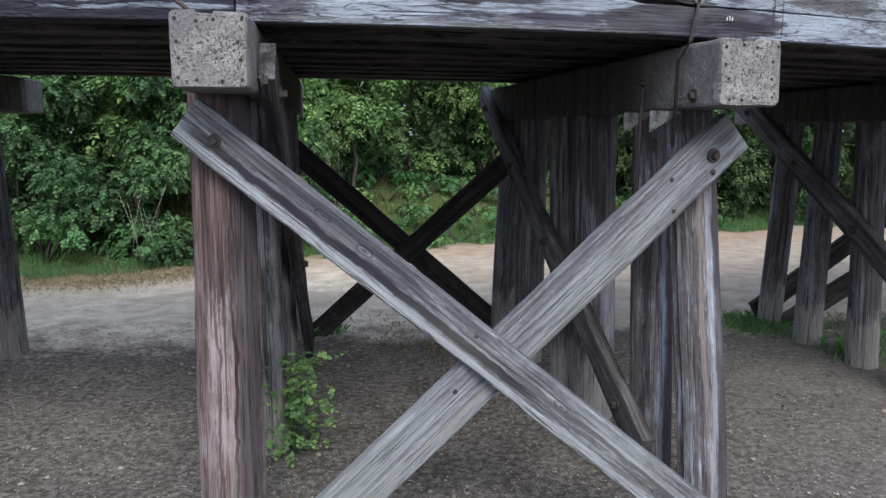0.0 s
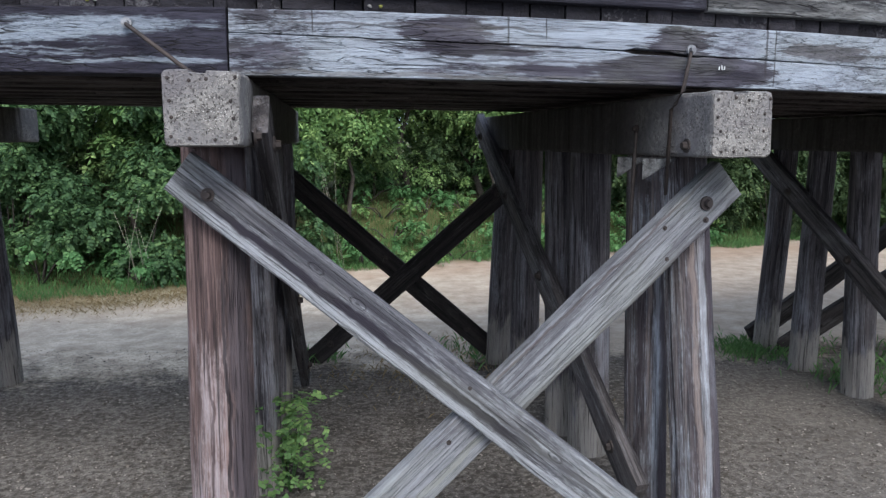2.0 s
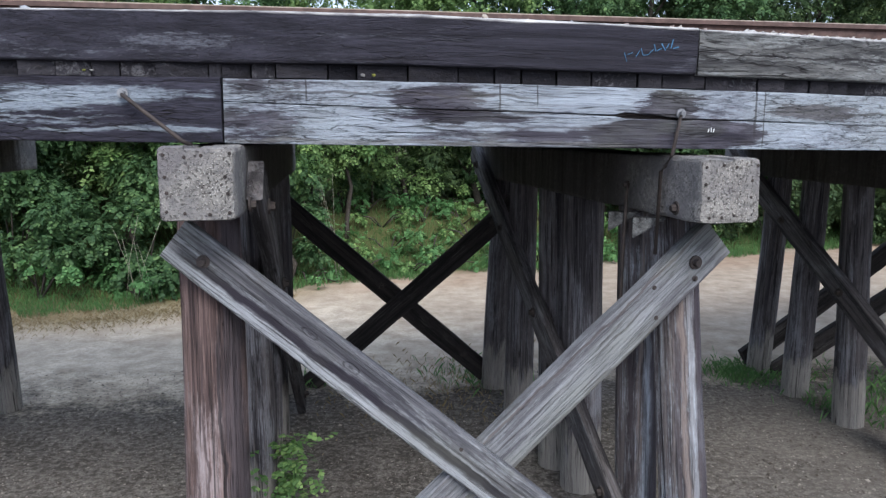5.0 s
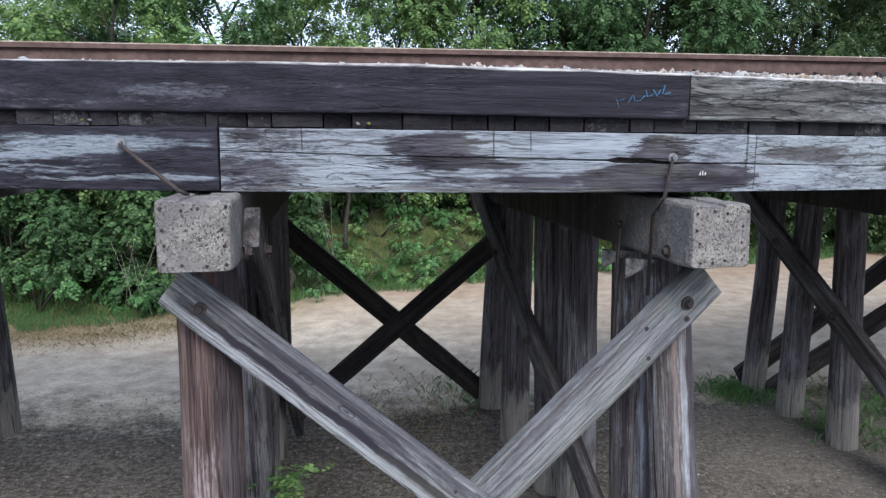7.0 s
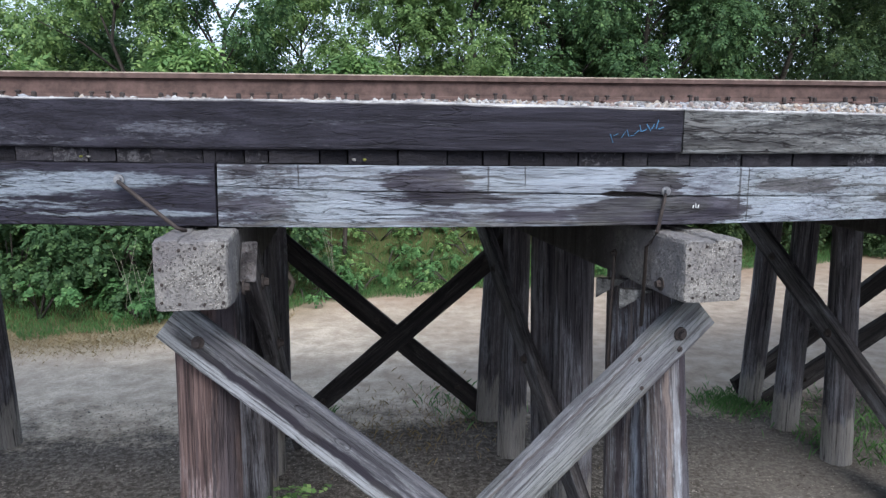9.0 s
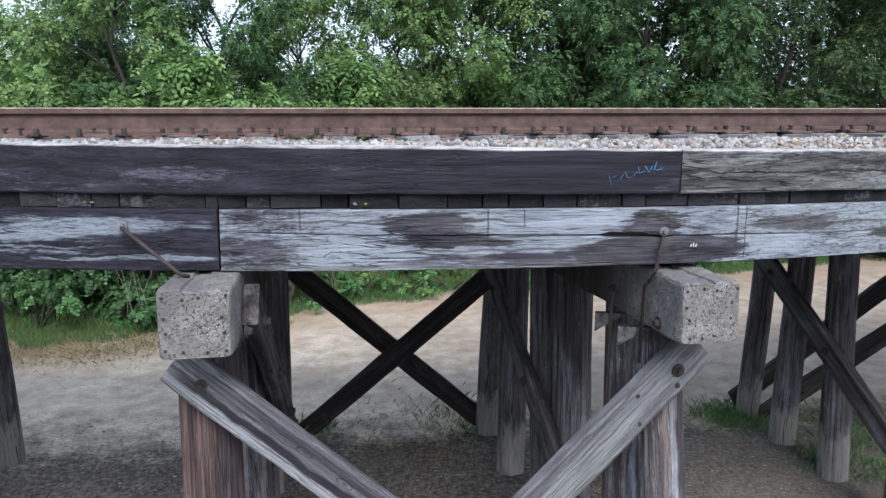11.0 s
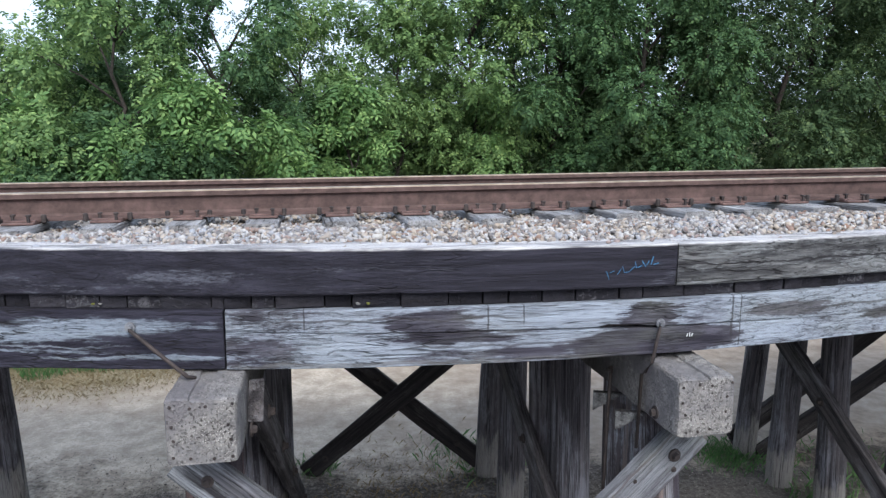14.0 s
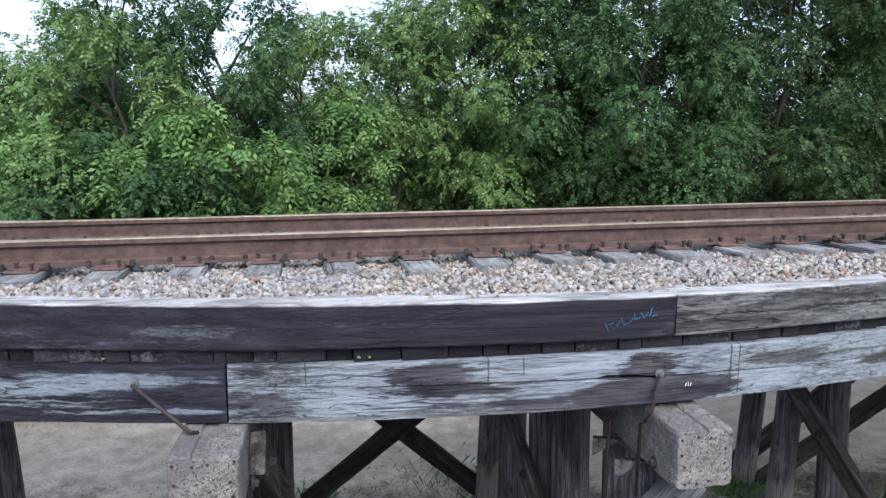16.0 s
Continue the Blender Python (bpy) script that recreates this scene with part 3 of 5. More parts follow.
# ---- the trestle's lines in plan ----
JOINT = Vector((-1.045, 3.91, 0))  # where two stringers meet on the near face
HEAD_R, HEAD_L = radians(10.9), radians(6.0)
DIR_R = Vector((math.cos(HEAD_R), math.sin(HEAD_R), 0))
DIR_L = Vector((math.cos(HEAD_L), math.sin(HEAD_L), 0))
NOR_R, NOR_L = Vector((-DIR_R.y, DIR_R.x, 0)), Vector((-DIR_L.y, DIR_L.x, 0))
END_R, END_L = JOINT + DIR_R * 5.95, JOINT - DIR_L * 5.9
END_RR = END_R + Vector((math.cos(radians(15)), math.sin(radians(15)), 0)) * 6
Z_STR0, Z_STR1, Z_RET0, Z_RET1 = 2.845, 3.175, 3.255, 3.51
DROP = -0.012  # fall of the deck along x


def lift(x, z):
    return z + DROP * x


def chord(x):
    """y of the near face if every stringer were straight."""
    if x < JOINT.x:
        return JOINT.y + (x - JOINT.x) * math.tan(HEAD_L)
    if x < END_R.x:
        return JOINT.y + (x - JOINT.x) * math.tan(HEAD_R)
    return END_R.y + (x - END_R.x) * math.tan(radians(15))


def near_face(x):
    """y of the trestle's near face: the trestle stands on a curve and runs straight on beyond it."""
    c = max(-1.6, min(3.1, x))
    return 3.972 + 0.13 * c + 0.041 * c * c + 0.3 * max(0.0, x - 3.1)


def sway_out(x):
    """How far the timbers bow from the chord."""
    return near_face(x) - chord(x)


def bowed(me, m):
    """Bends a timber's mesh, set at the pose m, to the trestle's curve."""
    inv = m.inverted()
    for v in me.vertices:
        p = m @ v.co
        p.y += sway_out(p.x)
        v.co = inv @ p
    me.update()
    return me


# bents: near cap end (x, y), turn of the axis in degrees, top of the cap
BENTS = {"ll": (-4.12, 3.45, 5.0, 2.86), "l": (-1.067, 3.485, 7.5, 2.848), "r": (1.61, 3.94, 11.5, 2.787), "rr": (4.62, 4.75, 9.0, 2.77), "rrr": (7.7, 5.45, 15.0, 2.74)}
# piles: distance along the cap of head and foot, radii of foot and head, material
PILES_L = [(0.62, 0.28, 0.18, 0.165, W_PILE_RED, 0.07), (1.55, 1.74, 0.17, 0.15, W_PILE_DARK), (2.45, 2.5, 0.17, 0.15, W_PILE_DARK), (3.2, 3.5, 0.16, 0.14, W_PILE_DARK), (4.1, 4.7, 0.15, 0.14, W_PILE_DARK)]
PILES_R = [(0.62, 0.27, 0.145, 0.14, W_PILE_PALE, -0.03), (1.08, 0.8, 0.14, 0.135, W_PILE_PALE), (2.0, 1.92, 0.165, 0.16, W_PILE_DARK), (2.5, 2.34, 0.16, 0.155, W_PILE_DARK), (3.55, 3.45, 0.15, 0.14, W_PILE_DARK), (4.1, 4.5, 0.15, 0.14, W_PILE_DARK)]
PILES_RR = [(0.5, 0.1, 0.16, 0.145, W_PILE_DARK), (1.6, 1.5, 0.155, 0.14, W_PILE_DARK), (2.62, 2.42, 0.15, 0.14, W_PILE_DARK), (3.22, 3.36, 0.15, 0.135, W_PILE_DARK), (3.85, 4.12, 0.14, 0.13, W_PILE_DARK)]
CAP, CAP_LEN = 0.35, 4.8
NAIL = bolt_mesh("nail", 0.0085, 0.007, 8)


def cap_mesh(seed):
    """A square concrete cap along x with spalled edges and a raised middle strip on its top."""
    h, e = CAP / 2, 0.022
    sec = [(-h + e, -h), (-h * 0.4, -h), (h * 0.4, -h), (h - e, -h), (h - e * 0.3, -h + e * 0.3), (h, -h + e), (h, -h * 0.3), (h, h * 0.3), (h, h - e), (h - e * 0.3, h - e * 0.3), (h - e, h),
           (0.06, h), (0.055, h - 0.012), (-0.02, h - 0.012), (-0.025, h), (-h + e, h), (-h + e * 0.3, h - e * 0.3), (-h, h - e), (-h, h * 0.3), (-h, -h * 0.3), (-h, -h + e), (-h + e * 0.3, -h + e * 0.3)]
    xs = [0.0, 0.012, 0.03] + [0.06 * i for i in range(1, 12)] + [1.0 + 0.3 * i for i in range(12)] + [CAP_LEN]

    def shape(i, x, y, z):
        s = 0.955 if i == 0 else 0.985 if i == 1 else 1.0
        v = noise.noise_vector((x * 14 + seed * 7, y * 14, z * 14)) * 0.006
        w = noise.noise_vector((x * 4 + seed * 3, y * 4, z * 4)) * 0.006
        return (x + v.x + w.x, y * s + v.y + w.y, z * s + v.z + w.z)

    return sweep("cap", sec, xs, shape)


def bent(key, piles, seed, label, sway=None):
    x, y, turn, top = BENTS[key]
    a = radians(turn)
    axis = Vector((-math.sin(a), math.cos(a), 0))
    near = Vector((x, y, 0))
    t = thing("trestle_bent", pose(x, y, 0), label, "trestle bent", "bents of the trestle")
    m = Matrix((axis, Vector((0, 0, 1)).cross(axis), Vector((0, 0, 1)))).transposed().to_4x4()
    m.translation = near + Vector((0, 0, top - CAP / 2))
    cap = place("cap", cap_mesh(seed), M_CONC, m, t, "pitted grey concrete cap")
    across = Vector((0, 0, 1)).cross(axis)
    rng = random.Random(seed)
    for i in range(4):  # form nails left in the end of the cap
        for j in range(4):
            if i in (0, 3) or j in (0, 3):
                p = near + across * (-0.135 + 0.09 * i + rng.uniform(-0.02, 0.02)) + Vector((0, 0, top - CAP / 2 - 0.135 + 0.09 * j + rng.uniform(-0.012, 0.012))) - axis * 0.002
                place("nail", NAIL, M_IRON, facing(p, -axis), cap)
    for i, (s1, s0, r0, r1, mat, *aside) in enumerate(piles):
        head = near + axis * s1 + Vector((0, 0, top - CAP + 0.01)) + across * (rng.uniform(-0.03, 0.03) + sum(aside))
        foot = near + axis * s0 + Vector((0, 0, -0.25)) + across * (rng.uniform(-0.05, 0.05) + sum(aside))
        pm, ln = between(foot, head, axis)
        place("post", pile_mesh("post", ln, r0, r1, seed * 10 + i), mat, pm, t)
    for s0, z0, s1, z1, off, w in sway or ():
        p0 = near + axis * s0 + across * off + Vector((0, 0, z0))
        p1 = near + axis * s1 + across * off + Vector((0, 0, z1))
        pm, ln = between(p0, p1, (0, 0, 1))
        br = place("sway_brace", timber_mesh("sway_brace", ln, 0.085, w, 0.008, 0.012, seed + s0), W_SWAY, pm, t)
        for f in (0.06, 0.3, 0.55, 0.92):
            q = p0.lerp(p1, f) + across * math.copysign(0.043, off)
            place("bolt", BOLT, M_IRON, facing(q, across * math.copysign(1, off)), br)
    return t


BOLT = bolt_mesh("bolt", 0.045, 0.04)
HB = CAP / 2 + 0.045
bent("l", PILES_L, 3, "trestle bent of round timber posts, one reddish, under pitted concrete cap", [(0.42, 2.66, 4.0, 0.1, -HB, 0.24)])
bent("r", PILES_R, 5, "trestle bent of bleached and dark posts under pale concrete cap", [(4.62, 2.72, 0.55, 0.3, HB, 0.24)])
bent("rr", PILES_RR, 7, "trestle bent of dark timber posts with a long sway brace", [(4.6, 2.7, 0.6, 0.3, HB, 0.24)])
bent("ll", PILES_RR, 11, "bent of dark timber piles standing on dusty soil", [])
bent("rrr", PILES_RR, 13, "far bent of dark timber piles with grass at its foot", [(4.6, 2.6, 0.6, 0.3, HB, 0.24)])


# ---- longitudinal braces ----
def long_brace(a, b, width, thick, mat, label, bolts, seed):
    m, ln = between(a, b, (0, 0, 1))
    t = thing("longitudinal_brace", m, label, "brace", "braces of the trestle")
    plank = place("plank", timber_mesh("plank", ln, thick, width, 0.008, 0.012, seed), mat, m, t)
    y = m.to_3x3() @ Vector((0, 1, 0))
    if y.y > 0:
        y = -y
    for x, z, r, mt in bolts:
        p = m @ Vector((x, 0, z)) + y * (thick / 2 - 0.002)
        place("bolt" if r > 0.03 else "nail_hole", bolt_mesh("bolt", r, r * 0.9), mt, facing(p, y), t)
    return t


def along(p, q, d0, d1):
    """The line through p and q, run on d0 before p and d1 past q."""
    p, q = Vector(p), Vector(q)
    u = (q - p).normalized()
    return p - u * d0, q + u * d1


a0, a1 = along((-1.302, 3.825, 2.373), (1.233, 3.825, 0.333), 0.0, 0.45)
long_brace(a0, a1, 0.235, 0.09, W_BRACE, "grey weathered plank brace with a dark streak, bolted across the piles", [(-1.66, 0.005, 0.036, M_IRON), (0.02, 0.045, 0.012, M_IRON)], 21)
b0, b1 = along((1.702, 4.345, 2.312), (-0.421, 3.708, 0.424), 0.0, 0.5)
long_brace(b0, b1, 0.265, 0.085, W_BRACE_B, "grey weathered plank brace crossing behind another", [(-1.49, 0.0, 0.042, M_IRON), (-1.43, -0.075, 0.018, M_IRON), (-1.2, 0.07, 0.014, M_IRON), (-1.1, -0.08, 0.014, M_IRON), (0.5, 0.05, 0.014, M_IRON)], 22)
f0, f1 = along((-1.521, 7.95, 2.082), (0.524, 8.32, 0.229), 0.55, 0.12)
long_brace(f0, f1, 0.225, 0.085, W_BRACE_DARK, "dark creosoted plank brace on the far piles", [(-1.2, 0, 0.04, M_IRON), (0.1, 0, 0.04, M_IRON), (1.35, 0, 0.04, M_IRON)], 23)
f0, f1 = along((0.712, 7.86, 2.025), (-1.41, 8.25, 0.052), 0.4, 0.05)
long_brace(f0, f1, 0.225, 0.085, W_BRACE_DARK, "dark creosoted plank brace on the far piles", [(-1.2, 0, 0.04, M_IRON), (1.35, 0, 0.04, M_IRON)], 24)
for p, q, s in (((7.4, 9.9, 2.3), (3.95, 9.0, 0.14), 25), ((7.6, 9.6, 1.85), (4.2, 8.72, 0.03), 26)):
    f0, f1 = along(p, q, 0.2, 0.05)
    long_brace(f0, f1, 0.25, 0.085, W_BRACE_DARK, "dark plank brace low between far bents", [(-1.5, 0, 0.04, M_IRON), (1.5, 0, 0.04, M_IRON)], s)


# ---- stringers, deck planks, curbs ----
DECK_W = 4.0


def stringer(p, q, depth_off, nor, mat, label, seed):
    a = p + nor * depth_off
    b = q + nor * depth_off
    zc = (Z_STR0 + Z_STR1) / 2
    a = a + Vector((0, 0, lift(a.x, zc)))
    b = b + Vector((0, 0, lift(b.x, zc)))
    m, ln = between(a, b)
    t = thing("stringer", m, label, "stringer", "stringers of the trestle")
    place("beam", bowed(timber_mesh("beam", ln - 0.012, 0.2, Z_STR1 - Z_STR0, 0.005, 0.01, seed, 0.12), m), mat, m, t)
    return t


def split_stringer():
    """The near stringer: a body behind, and a face that has split along a crack into an upper and a lower slab."""
    zc = (Z_STR0 + Z_STR1) / 2
    a, b = JOINT + NOR_R * 0.1, END_R + NOR_R * 0.1
    m, ln = between(a + Vector((0, 0, lift(a.x, zc))), b + Vector((0, 0, lift(b.x, zc))))
    t = thing("stringer", m, "long stringer bleached blue-white over dark creosote, split along a crack", "stringer", "stringers of the trestle")
    place("body", bowed(timber_mesh("body", ln - 0.012, 0.135, Z_STR1 - Z_STR0 - 0.004, 0.003, 0.01, 31, 0.12), m @ pose(0, 0.032, 0)), W_UNDER, m @ pose(0, 0.032, 0), t)
    half, h, k = ln / 2 - 0.006, (Z_STR1 - Z_STR0) / 2, 90
    xs = [-half + 2 * half * i / k for i in range(k + 1)]

    def crack(x):
        s = x + ln / 2
        z = 0.045 - 0.016 * s + 0.01 * noise.noise((s * 2.1, 3, 0)) + 0.006 * noise.noise((s * 7, 5, 0))
        gap = 0.0012 if s < 0.4 or s > 3.4 else 0.004 if s < 2.0 else 0.006
        if 2.12 < s < 2.62:
            gap = 0.004 + 0.034 * (2.62 - s) / 0.5
        return z, gap

    for name, upper in (("upper_slab", True), ("lower_slab", False)):
        verts, faces = [], []
        for i, x in enumerate(xs):
            z, gap = crack(x)
            lo, hi = (z + gap / 2, h) if upper else (-h, z - gap / 2)
            w = noise.noise_vector((x * 1.9, 7.7, 3.0 if upper else 9.0)) * 0.006
            out = -0.1 + w.y + (0.008 if upper and 1.3 < x + ln / 2 < 2.6 else 0.0)
            e = 0.009
            for y, zz in ((out, lo + e * 0.4), (out + 0.003, lo), (-0.036, lo), (-0.036, hi), (out + e, hi + w.z * 0.5), (out + e * 0.3, hi - e * 0.3), (out, hi - e), (out + w.x * 0.4, (lo + hi) / 2)):
                verts.append((x, y, zz))
        for i in range(k):
            for j in range(8):
                p, q = i * 8 + j, i * 8 + (j + 1) % 8
                faces.append((p, p + 8, q + 8, q))
        faces += [tuple(range(8)), tuple(k * 8 + 7 - j for j in range(8))]
        me = bowed(pydata(name, verts, faces), m)
        place(name, me, W_STRINGER, m, t, "bleached blue-white slab of the split face")
    return t


near_r = split_stringer()
near_l = stringer(END_L, JOINT, 0.1, NOR_L, W_STRINGER_DARK, "dark stringer with pale weathered streaks", 32)
D_RR = (END_RR - END_R).normalized()
NOR_RR = Vector((-D_RR.y, D_RR.x, 0))
stringer(END_R, END_RR, 0.1, NOR_RR, W_STRINGER_DARK, "dark stringer with pale weathered streaks", 33)
for i in range(1, 9):
    off = 0.1 + i * (DECK_W - 0.2) / 8
    for p, q, nor in ((JOINT, END_R, NOR_R), (END_L, JOINT, NOR_L), (END_R, END_RR, NOR_RR)):
        stringer(p, q, off, nor, W_UNDER, "dark creosoted stringer under the deck", 40 + i)

deck = thing("bridge_deck", pose(0, 4, 3), "deck of dark rough planks laid across the stringers", "deck", kind="structure")
rng = random.Random(8)
PLANKS = [timber_mesh("deck_plank", DECK_W - 0.08, 1.0, Z_RET0 - Z_STR1, 0.004, 0.006, 60 + i, 0.5) for i in range(5)]
for me in PLANKS:
    me.materials.append(W_PLANK)


def planks(p, q, nor):
    d = (q - p).normalized()
    s, ln = 0.0, (q - p).length
    while s < ln - 0.05:
        w = min(rng.choice((0.13, 0.15, 0.18, 0.2, 0.2, 0.27)), ln - s)
        c = p + d * (s + w / 2) + nor * (DECK_W / 2 + rng.uniform(-0.004, 0.022))
        m = Matrix((nor, -d, Vector((0, 0, 1)))).transposed().to_4x4()
        e = p + d * (s + w / 2)
        m.translation = c + Vector((0, sway_out(e.x), lift(c.x, (Z_STR1 + Z_RET0) / 2)))
        m = m @ Matrix.Diagonal((1, w - rng.uniform(0.008, 0.016), rng.uniform(0.93, 1.0), 1))
        place("plank", rng.choice(PLANKS), None, m, deck)
        s += w


planks(JOINT, END_R, NOR_R)
planks(END_L + DIR_L * 2.2, JOINT, NOR_L)
planks(END_R, END_R + D_RR * 3, NOR_RR)


def curb(p, q, nor, off, mat, label, seed, bow=None):
    a = p + nor * off + Vector((0, 0, lift(p.x, (Z_RET0 + Z_RET1) / 2)))
    b = q + nor * off + Vector((0, 0, lift(q.x, (Z_RET0 + Z_RET1) / 2)))
    m, ln = between(a, b)
    t = thing("ballast_curb", m, label, "curb timber", "curb timbers of the deck")
    place("beam", bowed(timber_mesh("beam", ln - 0.01, 0.2, Z_RET1 - Z_RET0, 0.007, 0.014, seed, 0.12, bow), m), mat, m, t)
    return t


SPLIT = JOINT + DIR_R * 2.6
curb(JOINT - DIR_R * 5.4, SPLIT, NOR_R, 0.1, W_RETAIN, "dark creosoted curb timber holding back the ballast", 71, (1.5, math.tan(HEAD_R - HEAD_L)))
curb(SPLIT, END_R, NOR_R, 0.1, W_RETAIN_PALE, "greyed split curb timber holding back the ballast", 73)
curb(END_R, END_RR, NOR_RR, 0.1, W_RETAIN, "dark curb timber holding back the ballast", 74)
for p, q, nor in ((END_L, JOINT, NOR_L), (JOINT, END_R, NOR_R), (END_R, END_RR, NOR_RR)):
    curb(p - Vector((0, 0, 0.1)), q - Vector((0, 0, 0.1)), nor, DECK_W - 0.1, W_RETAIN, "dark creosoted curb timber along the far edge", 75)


# ---- track ----
BEND = 0.003


def track(s, off):
    """A point of the track: s along it from x = 0, off to its far side from the near rail. Slightly curved in plan."""
    h = radians(10.4) + BEND * s
    x = math.cos(radians(10.4)) * s - 0.5 * BEND * s * s * math.sin(radians(10.4))
    y = 5.29 + math.sin(radians(10.4)) * s + 0.5 * BEND * s * s * math.cos(radians(10.4))
    return Vector((x - math.sin(h) * off, y + math.cos(h) * off, 0)), h


Z_FOOT, CANT = 3.556, 0.055


def rise(x, z):
    return z + 0.004 * x


RAIL = [(-0.07, 0), (0.07, 0), (0.07, 0.011), (0.02, 0.026), (0.0085, 0.04), (0.0085, 0.125), (0.018, 0.137), (0.037, 0.142), (0.037, 0.172), (0.03, 0.18), (-0.03, 0.18), (-0.037, 0.172), (-0.037, 0.142), (-0.018, 0.137), (-0.0085, 0.125), (-0.0085, 0.04), (-0.02, 0.026), (-0.07, 0.011)]
S0, S1 = -9.0, 13.0


def rail_piece(name, section, off, dz, mats, index):
    verts, faces, n = [], [], len(section)
    k = 44
    for i in range(k + 1):
        s = S0 + (S1 - S0) * i / k
        for y, z in section:
            p, h = track(s, off + y)
            verts.append((p.x, p.y, rise(p.x, Z_FOOT + dz + z)))
    slot = []
    for i in range(k):
        for j in range(n):
            a, b = i * n + j, i * n + (j + 1) % n
            faces.append((a, b, b + n, a + n))
            slot.append(1 if j in index else 0)
    me = pydata(name, verts, faces)
    for mat in mats:
        me.materials.append(mat)
    me.polygons.foreach_set("material_index", slot)
    return me


def rail(off, dz, label):
    p, h = track(0, off)
    t = thing("rail", pose(p.x, p.y, Z_FOOT + dz), label, "rail", "rails of the track")
    place("rail_foot", rail_piece("rail_foot", RAIL[:4] + RAIL[-2:], off, dz, [M_RAIL], ()), None, Matrix(), t)
    place("rail_web", rail_piece("rail_web", RAIL[3:7] + RAIL[-6:-1], off, dz, [M_RAIL], ()), None, Matrix(), t)
    place("rail_head", rail_piece("rail_head", RAIL[6:14], off, dz, [M_RAIL, M_HEAD], (2, 3, 4)), None, Matrix(), t, "worn bright rail head")
    return t


rail(0.0, 0.0, "rusty brown steel rail with a worn bright head")
rail(1.507, -CANT, "rusty brown steel rail with a worn bright head, beyond the first")


def box(bm, sx, sy, sz, m=Matrix(), bevel=0.0):
    r = bmesh.ops.create_cube(bm, size=1.0, matrix=m @ Matrix.Diagonal((sx, sy, sz, 1)))
    if bevel:
        bmesh.ops.bevel(bm, geom=list({e for v in r["verts"] for e in v.link_edges}), offset=bevel, segments=1, affect="EDGES")


def mesh_of(name, fill):
    bm = bmesh.new()
    fill(bm)
    me = bpy.data.meshes.new(name)
    bm.to_mesh(me)
    bm.free()
    return me


TIE = [timber_mesh("tie", 2.45, 0.22, 0.17, 0.008, 0.014, 90 + i, 0.2) for i in range(3)]
for me in TIE:
    me.materials.append(W_TIE)
PLATE = mesh_of("tie_plate", lambda bm: (box(bm, 0.33, 0.19, 0.016, bevel=0.004), box(bm, 0.05, 0.19, 0.014, Matrix.Translation((0.1, 0, 0.012)), 0.004), box(bm, 0.05, 0.19, 0.014, Matrix.Translation((-0.1, 0, 0.012)), 0.004)))
SPIKE = mesh_of("spike", lambda bm: (box(bm, 0.016, 0.016, 0.05, Matrix.Translation((0, 0, 0.0))), box(bm, 0.036, 0.028, 0.014, Matrix.Translation((0.006, 0, 0.03)), 0.004)))
ANCHOR = mesh_of("rail_anchor", lambda bm: (box(bm, 0.2, 0.022, 0.022, bevel=0.006), box(bm, 0.03, 0.03, 0.055, Matrix.Translation((-0.09, 0, 0.015)), 0.007)))
rng = random.Random(15)
s = -5.6
while s < 9.5:
    p, h = track(s, 0.75)
    d = Vector((-math.sin(h), math.cos(h), 0))
    f = Vector((math.cos(h), math.sin(h), 0))
    tilt = math.atan2(-CANT, 1.507)
    up = Vector((0, 0, 1))
    dd = (d + up * math.tan(tilt)).normalized()
    m = Matrix((dd, -f, dd.cross(-f))).transposed().to_4x4()
    m.translation = p + up * rise(p.x, Z_FOOT - CANT / 2 - 0.016 - 0.085)
    m = m @ pose(rng.uniform(-0.05, 0.05), 0, 0, 0, 0, rng.uniform(-1.5, 1.5))
    t = thing("railway_tie", m, "greyed timber tie bedded in ballast with rusty plates", "railway tie", "ties of the track")
    place("sleeper", TIE[rng.randrange(3)], None, m, t)
    for rx in (-0.7535, 0.7535):
        pm = m @ pose(rx, 0, 0.0935)
        plate = place("tie_plate", PLATE, M_PLATE, pm, t, "rusty steel plate")
        for sx, sy in ((-0.085, 0.05), (0.085, -0.05), (-0.14, -0.06), (0.085, 0.06)):
            place("spike", SPIKE, M_IRON, pm @ pose(sx, sy, 0.02, 0, 0, 0 if sx < 0 else 180), plate)
        for sy in (-0.135, 0.135):
            place("rail_anchor", ANCHOR, M_IRON, m @ pose(rx, sy, 0.105), t, "dark iron rail anchor")
    s += 0.5 + rng.uniform(-0.03, 0.03)


# ---- ballast ----
def stone_shape(r, n=12):
    """A broken stone: an icosahedron with its corners moved."""
    t = (1 + 5 ** 0.5) / 2
    v = np.array([(-1, t, 0), (1, t, 0), (-1, -t, 0), (1, -t, 0), (0, -1, t), (0, 1, t), (0, -1, -t), (0, 1, -t), (t, 0, -1), (t, 0, 1), (-t, 0, -1), (-t, 0, 1)]) / 1.9
    return v * r.uniform(0.5, 1.25, (12, 1)) * np.array([1.1, r.uniform(0.55, 0.95), r.uniform(0.4, 0.75)])


ICO = np.array([(0, 11, 5), (0, 5, 1), (0, 1, 7), (0, 7, 10), (0, 10, 11), (1, 5, 9), (5, 11, 4), (11, 10, 2), (10, 7, 6), (7, 1, 8), (3, 9, 4), (3, 4, 2), (3, 2, 6), (3, 6, 8), (3, 8, 9), (4, 9, 5), (2, 4, 11), (6, 2, 10), (8, 6, 7), (9, 8, 1)])


